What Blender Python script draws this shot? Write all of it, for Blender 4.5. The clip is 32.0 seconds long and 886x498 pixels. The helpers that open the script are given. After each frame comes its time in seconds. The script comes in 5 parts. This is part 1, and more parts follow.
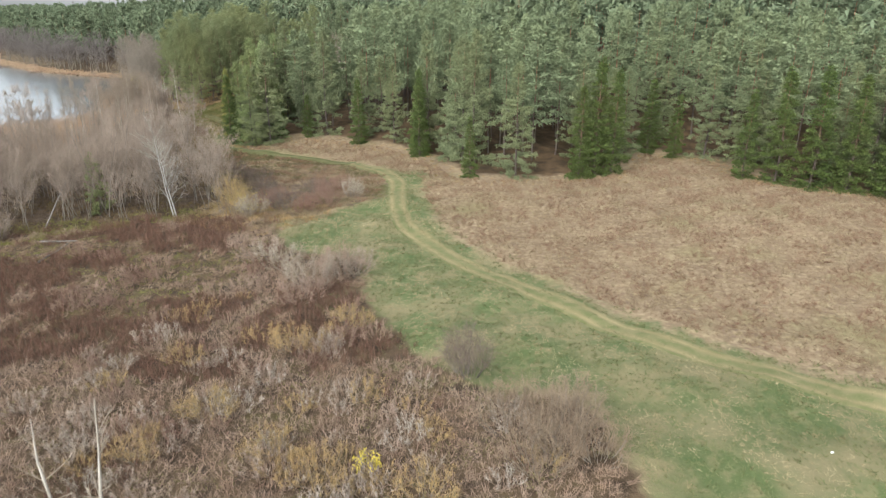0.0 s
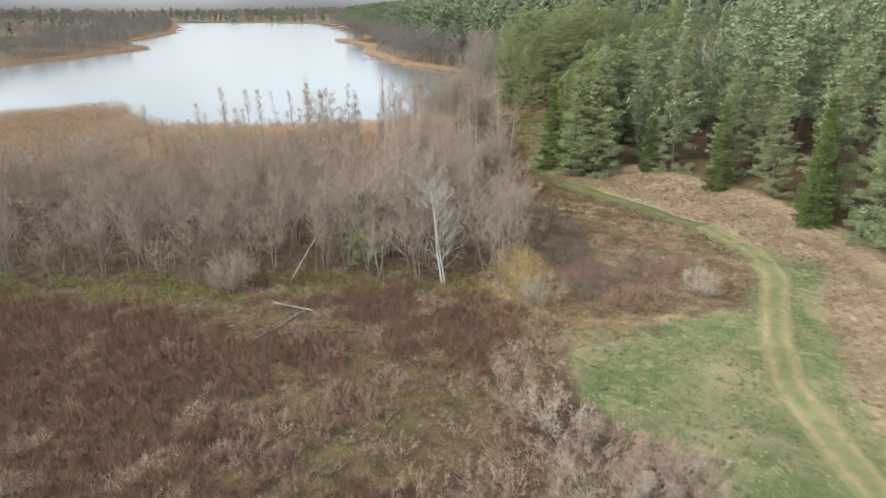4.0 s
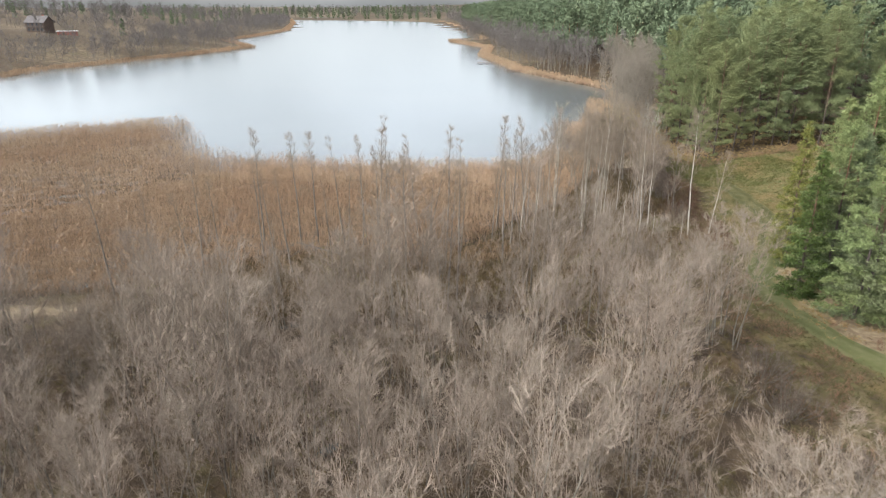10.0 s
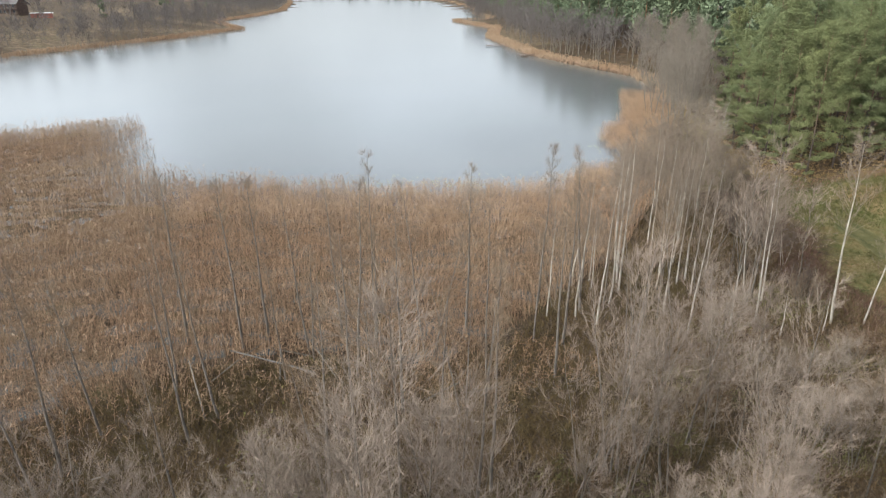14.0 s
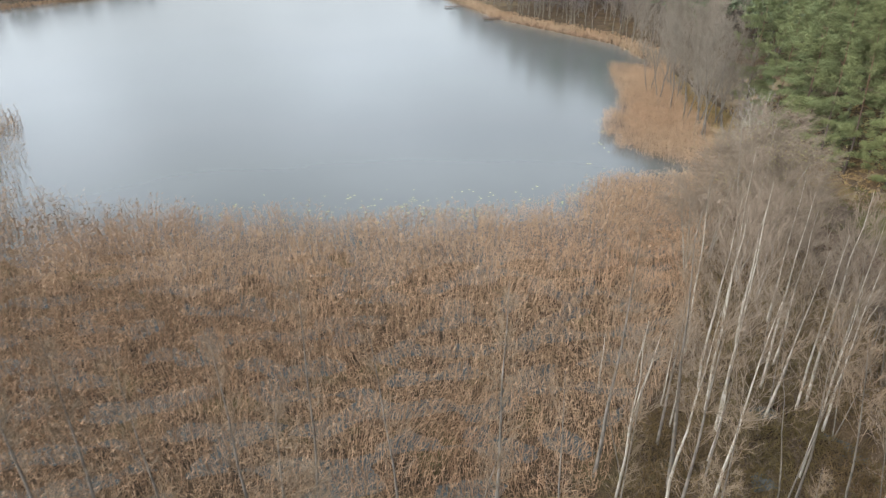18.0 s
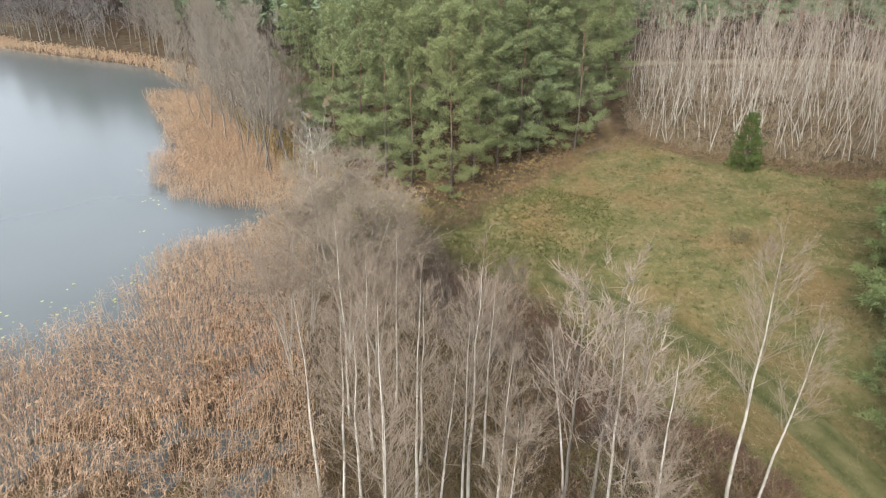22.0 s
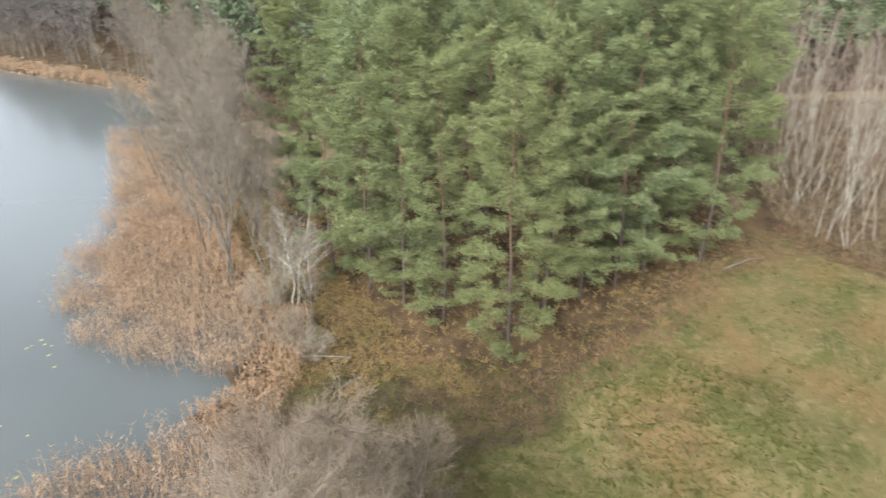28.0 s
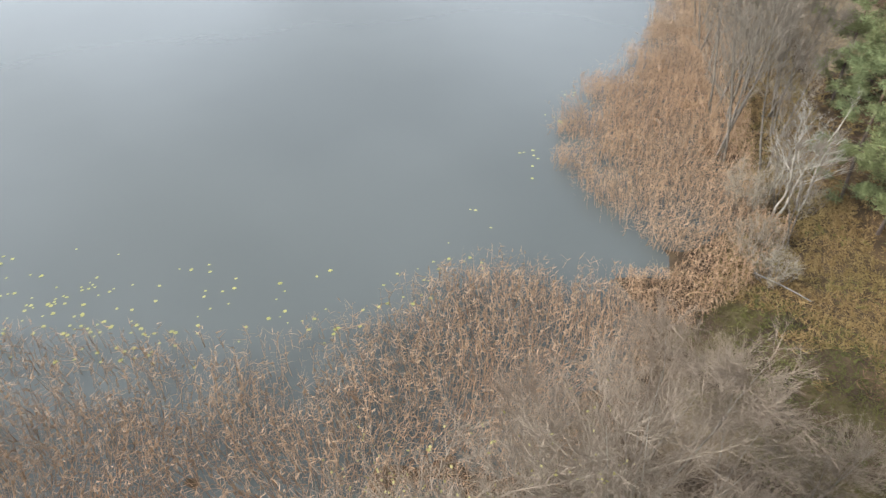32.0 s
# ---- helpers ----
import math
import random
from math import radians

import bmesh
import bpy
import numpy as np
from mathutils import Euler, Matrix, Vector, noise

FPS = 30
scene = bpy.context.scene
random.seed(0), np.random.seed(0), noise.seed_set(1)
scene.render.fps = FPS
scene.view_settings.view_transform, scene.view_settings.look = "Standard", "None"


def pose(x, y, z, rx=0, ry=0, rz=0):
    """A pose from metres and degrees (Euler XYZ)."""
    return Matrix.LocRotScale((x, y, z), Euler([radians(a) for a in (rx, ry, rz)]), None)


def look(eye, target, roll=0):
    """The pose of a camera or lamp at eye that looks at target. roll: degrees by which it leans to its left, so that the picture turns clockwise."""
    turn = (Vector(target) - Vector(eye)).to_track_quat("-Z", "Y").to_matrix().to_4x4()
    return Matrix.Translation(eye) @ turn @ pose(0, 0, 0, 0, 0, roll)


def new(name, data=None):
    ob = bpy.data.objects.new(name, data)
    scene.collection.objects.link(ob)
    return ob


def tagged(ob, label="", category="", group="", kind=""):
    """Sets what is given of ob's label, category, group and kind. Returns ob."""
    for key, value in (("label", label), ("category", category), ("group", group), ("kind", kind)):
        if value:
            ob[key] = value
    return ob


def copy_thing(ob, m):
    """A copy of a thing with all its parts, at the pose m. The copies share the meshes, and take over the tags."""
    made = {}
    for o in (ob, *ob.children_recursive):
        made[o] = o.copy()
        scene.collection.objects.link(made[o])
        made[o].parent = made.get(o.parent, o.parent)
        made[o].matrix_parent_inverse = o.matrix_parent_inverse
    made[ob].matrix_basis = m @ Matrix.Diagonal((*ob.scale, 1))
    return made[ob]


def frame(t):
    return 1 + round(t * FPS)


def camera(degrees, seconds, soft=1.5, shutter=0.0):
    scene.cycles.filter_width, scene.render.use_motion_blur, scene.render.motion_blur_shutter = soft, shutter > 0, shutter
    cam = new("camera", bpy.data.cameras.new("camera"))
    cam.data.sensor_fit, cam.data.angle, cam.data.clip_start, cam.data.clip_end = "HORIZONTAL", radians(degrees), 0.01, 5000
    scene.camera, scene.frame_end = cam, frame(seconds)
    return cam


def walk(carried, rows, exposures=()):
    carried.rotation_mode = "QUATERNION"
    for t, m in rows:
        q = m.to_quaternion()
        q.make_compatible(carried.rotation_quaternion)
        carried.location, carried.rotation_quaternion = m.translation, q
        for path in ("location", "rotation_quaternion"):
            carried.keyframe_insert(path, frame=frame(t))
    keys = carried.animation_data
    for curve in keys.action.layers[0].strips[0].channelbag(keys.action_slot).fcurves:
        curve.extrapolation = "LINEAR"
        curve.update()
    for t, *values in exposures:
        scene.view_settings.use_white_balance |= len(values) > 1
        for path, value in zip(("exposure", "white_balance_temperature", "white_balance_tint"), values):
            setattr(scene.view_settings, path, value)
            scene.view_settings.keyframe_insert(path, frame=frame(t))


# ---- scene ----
cam = camera(68.2, 32.0, soft=1.2, shutter=0.3)
PATH = [
    (0, (2.298, -0.472, 26.071), (2.247, 1.408, 25.39), 0.1),
    (0.5, (1.822, 3.694, 26.054), (1.772, 5.573, 25.371), 0.1),
    (1, (1.35, 7.796, 26.05), (1.287, 9.674, 25.363), 0.0),
    (1.5, (0.796, 11.839, 26.064), (0.686, 13.714, 25.375), 0.2),
    (2, (0.095, 15.961, 26.101), (-0.106, 17.828, 25.41), 0.1),
    (2.5, (-0.808, 20.091, 26.172), (-1.128, 21.94, 25.48), 0.1),
    (3, (-2.091, 24.179, 26.233), (-2.598, 25.984, 25.537), 0.1),
    (3.5, (-3.691, 27.985, 26.249), (-4.423, 29.711, 25.553), -0.0),
    (4, (-5.64, 31.549, 26.267), (-6.592, 33.164, 25.571), -0.2),
    (4.5, (-7.782, 34.958, 26.28), (-8.803, 36.533, 25.587), -0.4),
    (6.5, (-16.218, 48.195, 26.363), (-17.302, 49.722, 25.66), 0.3),
    (7, (-18.596, 51.275, 26.288), (-19.754, 52.747, 25.586), 0.1),
    (7.5, (-21.375, 54.418, 26.254), (-22.574, 55.858, 25.554), 0.2),
    (8, (-24.211, 57.694, 26.207), (-25.411, 59.133, 25.507), 0.1),
    (8.5, (-26.962, 61.109, 26.206), (-28.165, 62.545, 25.505), 0.1),
    (9, (-29.703, 64.31, 26.139), (-30.907, 65.744, 25.438), 0.1),
    (9.5, (-32.516, 67.332, 26.04), (-33.72, 68.767, 25.339), 0.2),
    (10, (-35.251, 70.356, 25.953), (-36.455, 71.791, 25.253), 0.1),
    (10.5, (-37.937, 73.413, 25.891), (-39.142, 74.847, 25.189), 0.1),
    (11, (-40.609, 76.351, 25.815), (-41.814, 77.783, 25.11), 0.0),
    (11.5, (-43.189, 79.271, 25.687), (-44.394, 80.698, 24.971), -0.1),
    (12, (-45.823, 82.076, 25.499), (-47.019, 83.494, 24.752), -0.2),
    (12.5, (-48.353, 84.852, 25.294), (-49.549, 86.267, 24.542), 0.1),
    (13, (-50.464, 87.235, 25.154), (-51.661, 88.65, 24.401), -0.1),
    (13.5, (-52.368, 89.428, 25.139), (-53.565, 90.841, 24.386), -0.3),
    (14, (-54.313, 91.521, 25.153), (-55.512, 92.934, 24.399), -0.3),
    (14.5, (-56.425, 93.738, 25.108), (-57.622, 95.151, 24.353), -0.1),
    (16.5, (-66.496, 103.112, 24.982), (-67.657, 104.49, 24.115), -0.0),
    (17, (-68.672, 105.376, 24.945), (-69.83, 106.758, 24.079), 0.0),
    (17.5, (-70.419, 107.488, 24.871), (-71.561, 108.885, 24.007), -0.1),
    (18, (-71.862, 109.458, 24.805), (-72.926, 110.916, 23.942), -0.1),
    (18.5, (-72.949, 111.252, 24.812), (-73.877, 112.8, 23.951), 0.1),
    (19, (-73.751, 112.968, 24.894), (-74.383, 114.661, 24.038), 0.2),
    (19.5, (-74.197, 114.459, 24.971), (-74.478, 116.248, 24.123), 0.5),
    (20, (-74.363, 116.065, 25.054), (-74.339, 117.879, 24.212), 0.6),
    (20.5, (-74.442, 117.627, 25.092), (-74.41, 119.441, 24.251), 0.5),
    (21, (-74.509, 119.248, 25.057), (-74.475, 121.064, 24.218), 0.5),
    (21.5, (-74.576, 121.189, 25.04), (-74.54, 123.004, 24.2), 0.6),
    (22, (-74.717, 123.441, 25.063), (-74.679, 125.256, 24.224), 0.6),
    (22.5, (-74.822, 126.031, 25.104), (-74.783, 127.846, 24.264), 0.6),
    (23, (-74.934, 128.819, 25.099), (-74.893, 130.632, 24.257), 0.5),
    (23.5, (-75.011, 131.781, 25.048), (-74.968, 133.595, 24.206), 0.4),
    (24, (-75.003, 134.931, 25.051), (-74.96, 136.744, 24.207), 0.3),
    (24.5, (-74.969, 137.999, 25.12), (-74.927, 139.809, 24.27), 0.1),
    (25, (-75.025, 140.751, 25.124), (-74.981, 142.56, 24.272), 0.0),
    (25.5, (-75.163, 143.315, 25.153), (-75.117, 145.123, 24.298), -0.0),
    (27.5, (-75.342, 151.973, 25.331), (-75.288, 153.779, 24.473), -0.3),
    (28, (-75.502, 153.779, 25.338), (-75.563, 155.586, 24.482), -0.4),
    (28.5, (-75.76, 155.108, 25.212), (-76.24, 156.835, 24.324), -0.2),
    (29, (-75.94, 155.88, 25.121), (-76.496, 157.538, 24.152), -0.3),
    (29.5, (-75.972, 156.099, 25.02), (-76.542, 157.703, 23.969), -0.5),
    (30, (-75.958, 156.089, 24.884), (-76.573, 157.625, 23.759), -0.7),
    (30.5, (-76.045, 156.175, 24.808), (-76.814, 157.597, 23.631), -0.8),
    (31, (-76.162, 156.367, 24.753), (-77.094, 157.661, 23.546), -0.8),
    (31.5, (-76.344, 156.657, 24.729), (-77.421, 157.82, 23.51), -0.9),
    (32, (-76.472, 156.878, 24.721), (-77.657, 157.935, 23.506), -0.8),
]
walk(cam, [(t, look(eye, target, roll)) for t, eye, target, roll in PATH], [(0, 1.16, 6100, 9), (3, 1.16, 6100, 9), (7, 1.33, 6100, 9), (9, 1.26, 6100, 9), (12, 1.09, 6100, 9), (17, 0.9, 6100, 9), (19, 0.9, 6100, 9), (20, 1.06, 6100, 9), (21, 1.16, 6100, 9), (25, 1.27, 6100, 9), (28, 1.32, 6100, 9), (29, 1.08, 6100, 9), (30, 1.1, 6100, 9), (32, 1.07, 6100, 9)])

# ---- world and light ----
SUN_TURN, SUN_RISE = radians(205), radians(38)
world = bpy.data.worlds.new("overcast_sky")
scene.world = world
world.use_nodes = True
wn, wl = world.node_tree.nodes, world.node_tree.links
wn.clear()
sky = wn.new("ShaderNodeTexSky")
sky.sky_type = "NISHITA"
sky.sun_disc = False
sky.sun_elevation, sky.sun_rotation = SUN_RISE, SUN_TURN
sky.air_density, sky.dust_density, sky.ozone_density = 1.0, 4.0, 1.0
grey = wn.new("ShaderNodeHueSaturation")
grey.inputs["Saturation"].default_value = 0.24
wl.new(sky.outputs[0], grey.inputs["Color"])
# broad cloud banks, stretched along the horizon
where = wn.new("ShaderNodeTexCoord")
flat = wn.new("ShaderNodeMapping")
flat.inputs["Scale"].default_value = (1.0, 1.0, 2.2)
wl.new(where.outputs["Generated"], flat.inputs["Vector"])
cloud = wn.new("ShaderNodeTexNoise")
cloud.inputs["Scale"].default_value, cloud.inputs["Detail"].default_value = 2.6, 5.0
wl.new(flat.outputs[0], cloud.inputs["Vector"])
bank = wn.new("ShaderNodeMapRange")
bank.inputs["From Min"].default_value, bank.inputs["From Max"].default_value = 0.3, 0.7
bank.inputs["To Min"].default_value, bank.inputs["To Max"].default_value = 0.8, 1.55
wl.new(cloud.outputs["Fac"], bank.inputs["Value"])
# an overcast sky is brighter overhead than at its foot
rise = wn.new("ShaderNodeSeparateXYZ")
wl.new(where.outputs["Generated"], rise.inputs[0])
dome = wn.new("ShaderNodeMapRange")
dome.inputs["From Min"].default_value, dome.inputs["From Max"].default_value = 0.05, 0.8
dome.inputs["To Min"].default_value, dome.inputs["To Max"].default_value = 1.68, 2.05
wl.new(rise.outputs["Z"], dome.inputs["Value"])
lift = wn.new("ShaderNodeMath")
lift.operation = "MULTIPLY"
wl.new(bank.outputs[0], lift.inputs[0])
wl.new(dome.outputs[0], lift.inputs[1])
over = wn.new("ShaderNodeVectorMath")
over.operation = "SCALE"
wl.new(grey.outputs[0], over.inputs[0])
wl.new(lift.outputs[0], over.inputs["Scale"])
# and its foot, seen through the most haze, is pale again
haze = wn.new("ShaderNodeMapRange")
haze.inputs["From Min"].default_value, haze.inputs["From Max"].default_value = 0.0, 0.06
haze.inputs["To Min"].default_value, haze.inputs["To Max"].default_value = 1.6, 1.0
wl.new(rise.outputs["Z"], haze.inputs["Value"])
veil = wn.new("ShaderNodeVectorMath")
veil.operation = "SCALE"
wl.new(over.outputs[0], veil.inputs[0])
wl.new(haze.outputs[0], veil.inputs["Scale"])
glow = wn.new("ShaderNodeBackground")
glow.inputs["Strength"].default_value = 0.13
wl.new(veil.outputs[0], glow.inputs["Color"])
wl.new(glow.outputs[0], wn.new("ShaderNodeOutputWorld").inputs["Surface"])

sun = new("sun", bpy.data.lights.new("sun", "SUN"))
sun.data.energy, sun.data.angle, sun.data.color = 0.9, radians(20), (1.0, 0.96, 0.91)
sun.matrix_world = look((0, 0, 60), (-60 * math.sin(SUN_TURN) , -60 * math.cos(SUN_TURN), 60 - 60 * math.tan(SUN_RISE)))


# ---- materials ----
def shader(name, rough=0.8, spec=0.3):
    m = bpy.data.materials.new(name)
    m.use_nodes = True
    b = m.node_tree.nodes["Principled BSDF"]
    b.inputs["Roughness"].default_value = rough
    b.inputs["Specular IOR Level"].default_value = spec
    return m, m.node_tree.nodes, m.node_tree.links, b


def noise_fac(n, l, scale, detail=3.0, lo=0.35, hi=0.65, vec=None):
    t = n.new("ShaderNodeTexNoise")
    t.inputs["Scale"].default_value, t.inputs["Detail"].default_value = scale, detail
    if vec is None:
        vec = n.new("ShaderNodeNewGeometry").outputs["Position"]
    l.new(vec, t.inputs["Vector"])
    r = n.new("ShaderNodeMapRange")
    r.inputs["From Min"].default_value, r.inputs["From Max"].default_value = lo, hi
    l.new(t.outputs["Fac"], r.inputs["Value"])
    return r.outputs[0]


def blend(n, l, fac, a, b):
    m = n.new("ShaderNodeMix")
    m.data_type = "RGBA"
    for socket, v in ((m.inputs[0], fac), (m.inputs[6], a), (m.inputs[7], b)):
        if isinstance(v, (int, float)):
            socket.default_value = v
        elif isinstance(v, tuple):
            socket.default_value = (*v, 1)
        else:
            l.new(v, socket)
    return m.outputs[2]


def times(n, l, a, b):
    m = n.new("ShaderNodeMath")
    m.operation = "MULTIPLY"
    for socket, v in ((m.inputs[0], a), (m.inputs[1], b)):
        if isinstance(v, (int, float)):
            socket.default_value = v
        else:
            l.new(v, socket)
    return m.outputs[0]


def plant(name, one, two, three, rough=0.75, through_light=0.0, patch=0.12):
    """Leaves, needles, twigs or stalks: each piece has a shade of its own, and whole patches differ a little."""
    m, n, l, b = shader(name, rough, 0.08)
    g = n.new("ShaderNodeNewGeometry")
    c = blend(n, l, g.outputs["Random Per Island"], one, two)
    o = n.new("ShaderNodeObjectInfo")
    c = blend(n, l, times(n, l, o.outputs["Random"], 0.6), c, three)
    c = blend(n, l, times(n, l, noise_fac(n, l, patch, 3, 0.45, 0.62), 0.55), c, three)
    l.new(c, b.inputs["Base Color"])
    if through_light:
        t = n.new("ShaderNodeBsdfTranslucent")
        l.new(c, t.inputs["Color"])
        s = n.new("ShaderNodeMixShader")
        s.inputs[0].default_value = through_light
        l.new(b.outputs[0], s.inputs[1])
        l.new(t.outputs[0], s.inputs[2])
        l.new(s.outputs[0], n["Material Output"].inputs["Surface"])
    return m


def bark(name, low, high, dark, turn_z=None, scale=3.0):
    """Bark with cracks; on a pine it turns from grey to orange with its height."""
    m, n, l, b = shader(name, 0.9, 0.15)
    co = n.new("ShaderNodeTexCoord").outputs["Object"]
    c = blend(n, l, noise_fac(n, l, 0.8, 3, 0.35, 0.65, co), low, high)
    if turn_z:
        sep = n.new("ShaderNodeSeparateXYZ")
        l.new(co, sep.inputs[0])
        r = n.new("ShaderNodeMapRange")
        r.inputs["From Min"].default_value, r.inputs["From Max"].default_value = turn_z
        l.new(sep.outputs["Z"], r.inputs["Value"])
        c = blend(n, l, r.outputs[0], low, high)
    stretch = n.new("ShaderNodeMapping")
    stretch.inputs["Scale"].default_value = (scale * 2, scale * 2, scale * 0.5)
    l.new(co, stretch.inputs["Vector"])
    f = noise_fac(n, l, 1.5, 5, 0.5, 0.72, stretch.outputs[0])
    c = blend(n, l, times(n, l, f, 0.8), c, dark)
    l.new(c, b.inputs["Base Color"])
    bump = n.new("ShaderNodeBump")
    bump.inputs["Strength"].default_value, bump.inputs["Distance"].default_value = 0.5, 0.03
    l.new(f, bump.inputs["Height"])
    l.new(bump.outputs[0], b.inputs["Normal"])
    return m


def ground_material():
    m, n, l, b = shader("meadow_soil", 0.95, 0.1)
    a = n.new("ShaderNodeAttribute")
    a.attribute_name = "zone"
    sep = n.new("ShaderNodeSeparateColor")
    l.new(a.outputs["Color"], sep.inputs[0])

    def edge(socket, scale):
        """A zone's weight with a ragged edge."""
        t = n.new("ShaderNodeTexNoise")
        t.inputs["Scale"].default_value, t.inputs["Detail"].default_value = scale, 5
        l.new(n.new("ShaderNodeNewGeometry").outputs["Position"], t.inputs["Vector"])
        s = n.new("ShaderNodeMath")
        s.operation = "ADD"
        l.new(socket, s.inputs[0])
        l.new(t.outputs["Fac"], s.inputs[1])
        r = n.new("ShaderNodeMapRange")
        r.inputs["From Min"].default_value, r.inputs["From Max"].default_value = 0.82, 1.18
        l.new(s.outputs[0], r.inputs["Value"])
        return r.outputs[0]

    dry = blend(n, l, noise_fac(n, l, 0.25, 5), (0.140, 0.102, 0.062), (0.095, 0.068, 0.042))
    dry = blend(n, l, noise_fac(n, l, 1.7, 5, 0.42, 0.7), dry, (0.180, 0.142, 0.086))
    dry = blend(n, l, times(n, l, noise_fac(n, l, 0.09, 4, 0.55, 0.7), 0.5), dry, (0.094, 0.097, 0.036))
    green = blend(n, l, noise_fac(n, l, 0.5, 5), (0.040, 0.060, 0.020), (0.096, 0.092, 0.044))
    green = blend(n, l, noise_fac(n, l, 1.3, 8, 0.47, 0.57), green, (0.050, 0.066, 0.024))
    green = blend(n, l, times(n, l, noise_fac(n, l, 0.17, 8, 0.42, 0.62), 0.75), green, (0.122, 0.104, 0.056))
    litter = blend(n, l, noise_fac(n, l, 0.6, 6), (0.030, 0.021, 0.013), (0.070, 0.048, 0.027))
    litter = blend(n, l, times(n, l, noise_fac(n, l, 0.3, 4, 0.55, 0.68), 0.5), litter, (0.048, 0.046, 0.016))
    needles = blend(n, l, noise_fac(n, l, 0.5, 5), (0.030, 0.021, 0.012), (0.070, 0.046, 0.024))
    ochre = blend(n, l, noise_fac(n, l, 0.45, 5), (0.050, 0.054, 0.016), (0.102, 0.082, 0.036))
    ochre = blend(n, l, times(n, l, noise_fac(n, l, 0.16, 4, 0.5, 0.66), 0.8), ochre, (0.110, 0.070, 0.030))
    ochre = blend(n, l, times(n, l, noise_fac(n, l, 1.9, 5, 0.5, 0.68), 0.6), ochre, (0.128, 0.102, 0.050))
    c = blend(n, l, edge(sep.outputs["Red"], 0.7), dry, green)
    c = blend(n, l, edge(a.outputs["Alpha"], 0.7), c, ochre)
    c = blend(n, l, edge(sep.outputs["Green"], 0.5), c, litter)
    c = blend(n, l, edge(sep.outputs["Blue"], 0.5), c, needles)
    l.new(c, b.inputs["Base Color"])
    bump = n.new("ShaderNodeBump")
    bump.inputs["Strength"].default_value, bump.inputs["Distance"].default_value = 0.6, 0.12
    l.new(noise_fac(n, l, 4.5, 6, 0.2, 0.8), bump.inputs["Height"])
    l.new(bump.outputs[0], b.inputs["Normal"])
    return m


def water_material():
    m, n, l, b = shader("lake_water", 0.17, 0.5)
    b.inputs["IOR"].default_value = 1.33
    c = blend(n, l, noise_fac(n, l, 0.03, 3), (0.054, 0.060, 0.056), (0.065, 0.071, 0.066))
    l.new(c, b.inputs["Base Color"])
    p = n.new("ShaderNodeNewGeometry").outputs["Position"]
    bump = n.new("ShaderNodeBump")
    bump.inputs["Strength"].default_value, bump.inputs["Distance"].default_value = 0.25, 0.02
    wave = n.new("ShaderNodeTexNoise")
    wave.inputs["Scale"].default_value, wave.inputs["Detail"].default_value = 1.3, 3
    l.new(p, wave.inputs["Vector"])
    l.new(times(n, l, wave.outputs["Fac"], noise_fac(n, l, 0.035, 2, 0.4, 0.65)), bump.inputs["Height"])
    l.new(bump.outputs[0], b.inputs["Normal"])
    return m


SOIL, WATER = ground_material(), water_material()
PINE = plant("pine_needles", (0.070, 0.100, 0.036), (0.150, 0.178, 0.080), (0.118, 0.130, 0.048), 0.6, 0.05)
MID_PINE = plant("inner_pine_needles", (0.080, 0.104, 0.054), (0.126, 0.148, 0.084), (0.106, 0.122, 0.060), 0.75, 0.04)
# far pines: distance haze is put into the needle colour, duller and bluer
HAZED_PINE = plant("hazed_pine_needles", (0.066, 0.090, 0.050), (0.108, 0.130, 0.078), (0.086, 0.102, 0.054), 0.7, 0.04, 0.03)
SPRUCE = plant("spruce_needles", (0.018, 0.032, 0.008), (0.070, 0.092, 0.024), (0.050, 0.062, 0.016), 0.6, 0.05)
EDGE_PINE = plant("edge_pine_needles", (0.064, 0.084, 0.040), (0.136, 0.154, 0.084), (0.104, 0.114, 0.052), 0.75, 0.04)
STEM_BARK = bark("pale_birch_stem", (0.225, 0.202, 0.162), (0.315, 0.288, 0.240), (0.08, 0.066, 0.05), None, 1.6)
TWIG_TAN = plant("tan_twigs", (0.112, 0.088, 0.064), (0.192, 0.158, 0.118), (0.144, 0.110, 0.080))
TWIG_GREY = plant("grey_twigs", (0.104, 0.090, 0.070), (0.188, 0.164, 0.132), (0.140, 0.114, 0.086))
FAR_TWIG = plant("distant_twigs", (0.078, 0.069, 0.062), (0.130, 0.117, 0.107), (0.095, 0.082, 0.072))
STRAW = plant("bleached_straw", (0.145, 0.116, 0.062), (0.285, 0.240, 0.148), (0.180, 0.136, 0.074), 0.8, 0.1, 0.25)
TWIG = plant("bare_twigs", (0.126, 0.100, 0.075), (0.228, 0.186, 0.144), (0.168, 0.130, 0.099))
TWIG_PALE = plant("pale_twigs", (0.180, 0.152, 0.112), (0.262, 0.228, 0.176), (0.165, 0.130, 0.092))
TWIG_RED = plant("reddish_twigs", (0.110, 0.062, 0.045), (0.170, 0.105, 0.076), (0.140, 0.095, 0.072))
TWIG_DARK = plant("dark_twigs", (0.068, 0.050, 0.038), (0.120, 0.095, 0.074), (0.095, 0.072, 0.056))
REED = plant("dry_reed", (0.170, 0.117, 0.070), (0.342, 0.256, 0.170), (0.240, 0.152, 0.090), 0.7, 0.1, 0.05)
REED_DARK = plant("rusty_reed", (0.140, 0.093, 0.054), (0.305, 0.222, 0.144), (0.185, 0.115, 0.066), 0.7, 0.1, 0.05)
DRYGRASS = plant("dry_grass", (0.112, 0.080, 0.046), (0.212, 0.168, 0.104), (0.108, 0.074, 0.045), 0.8, 0.15, 0.12)
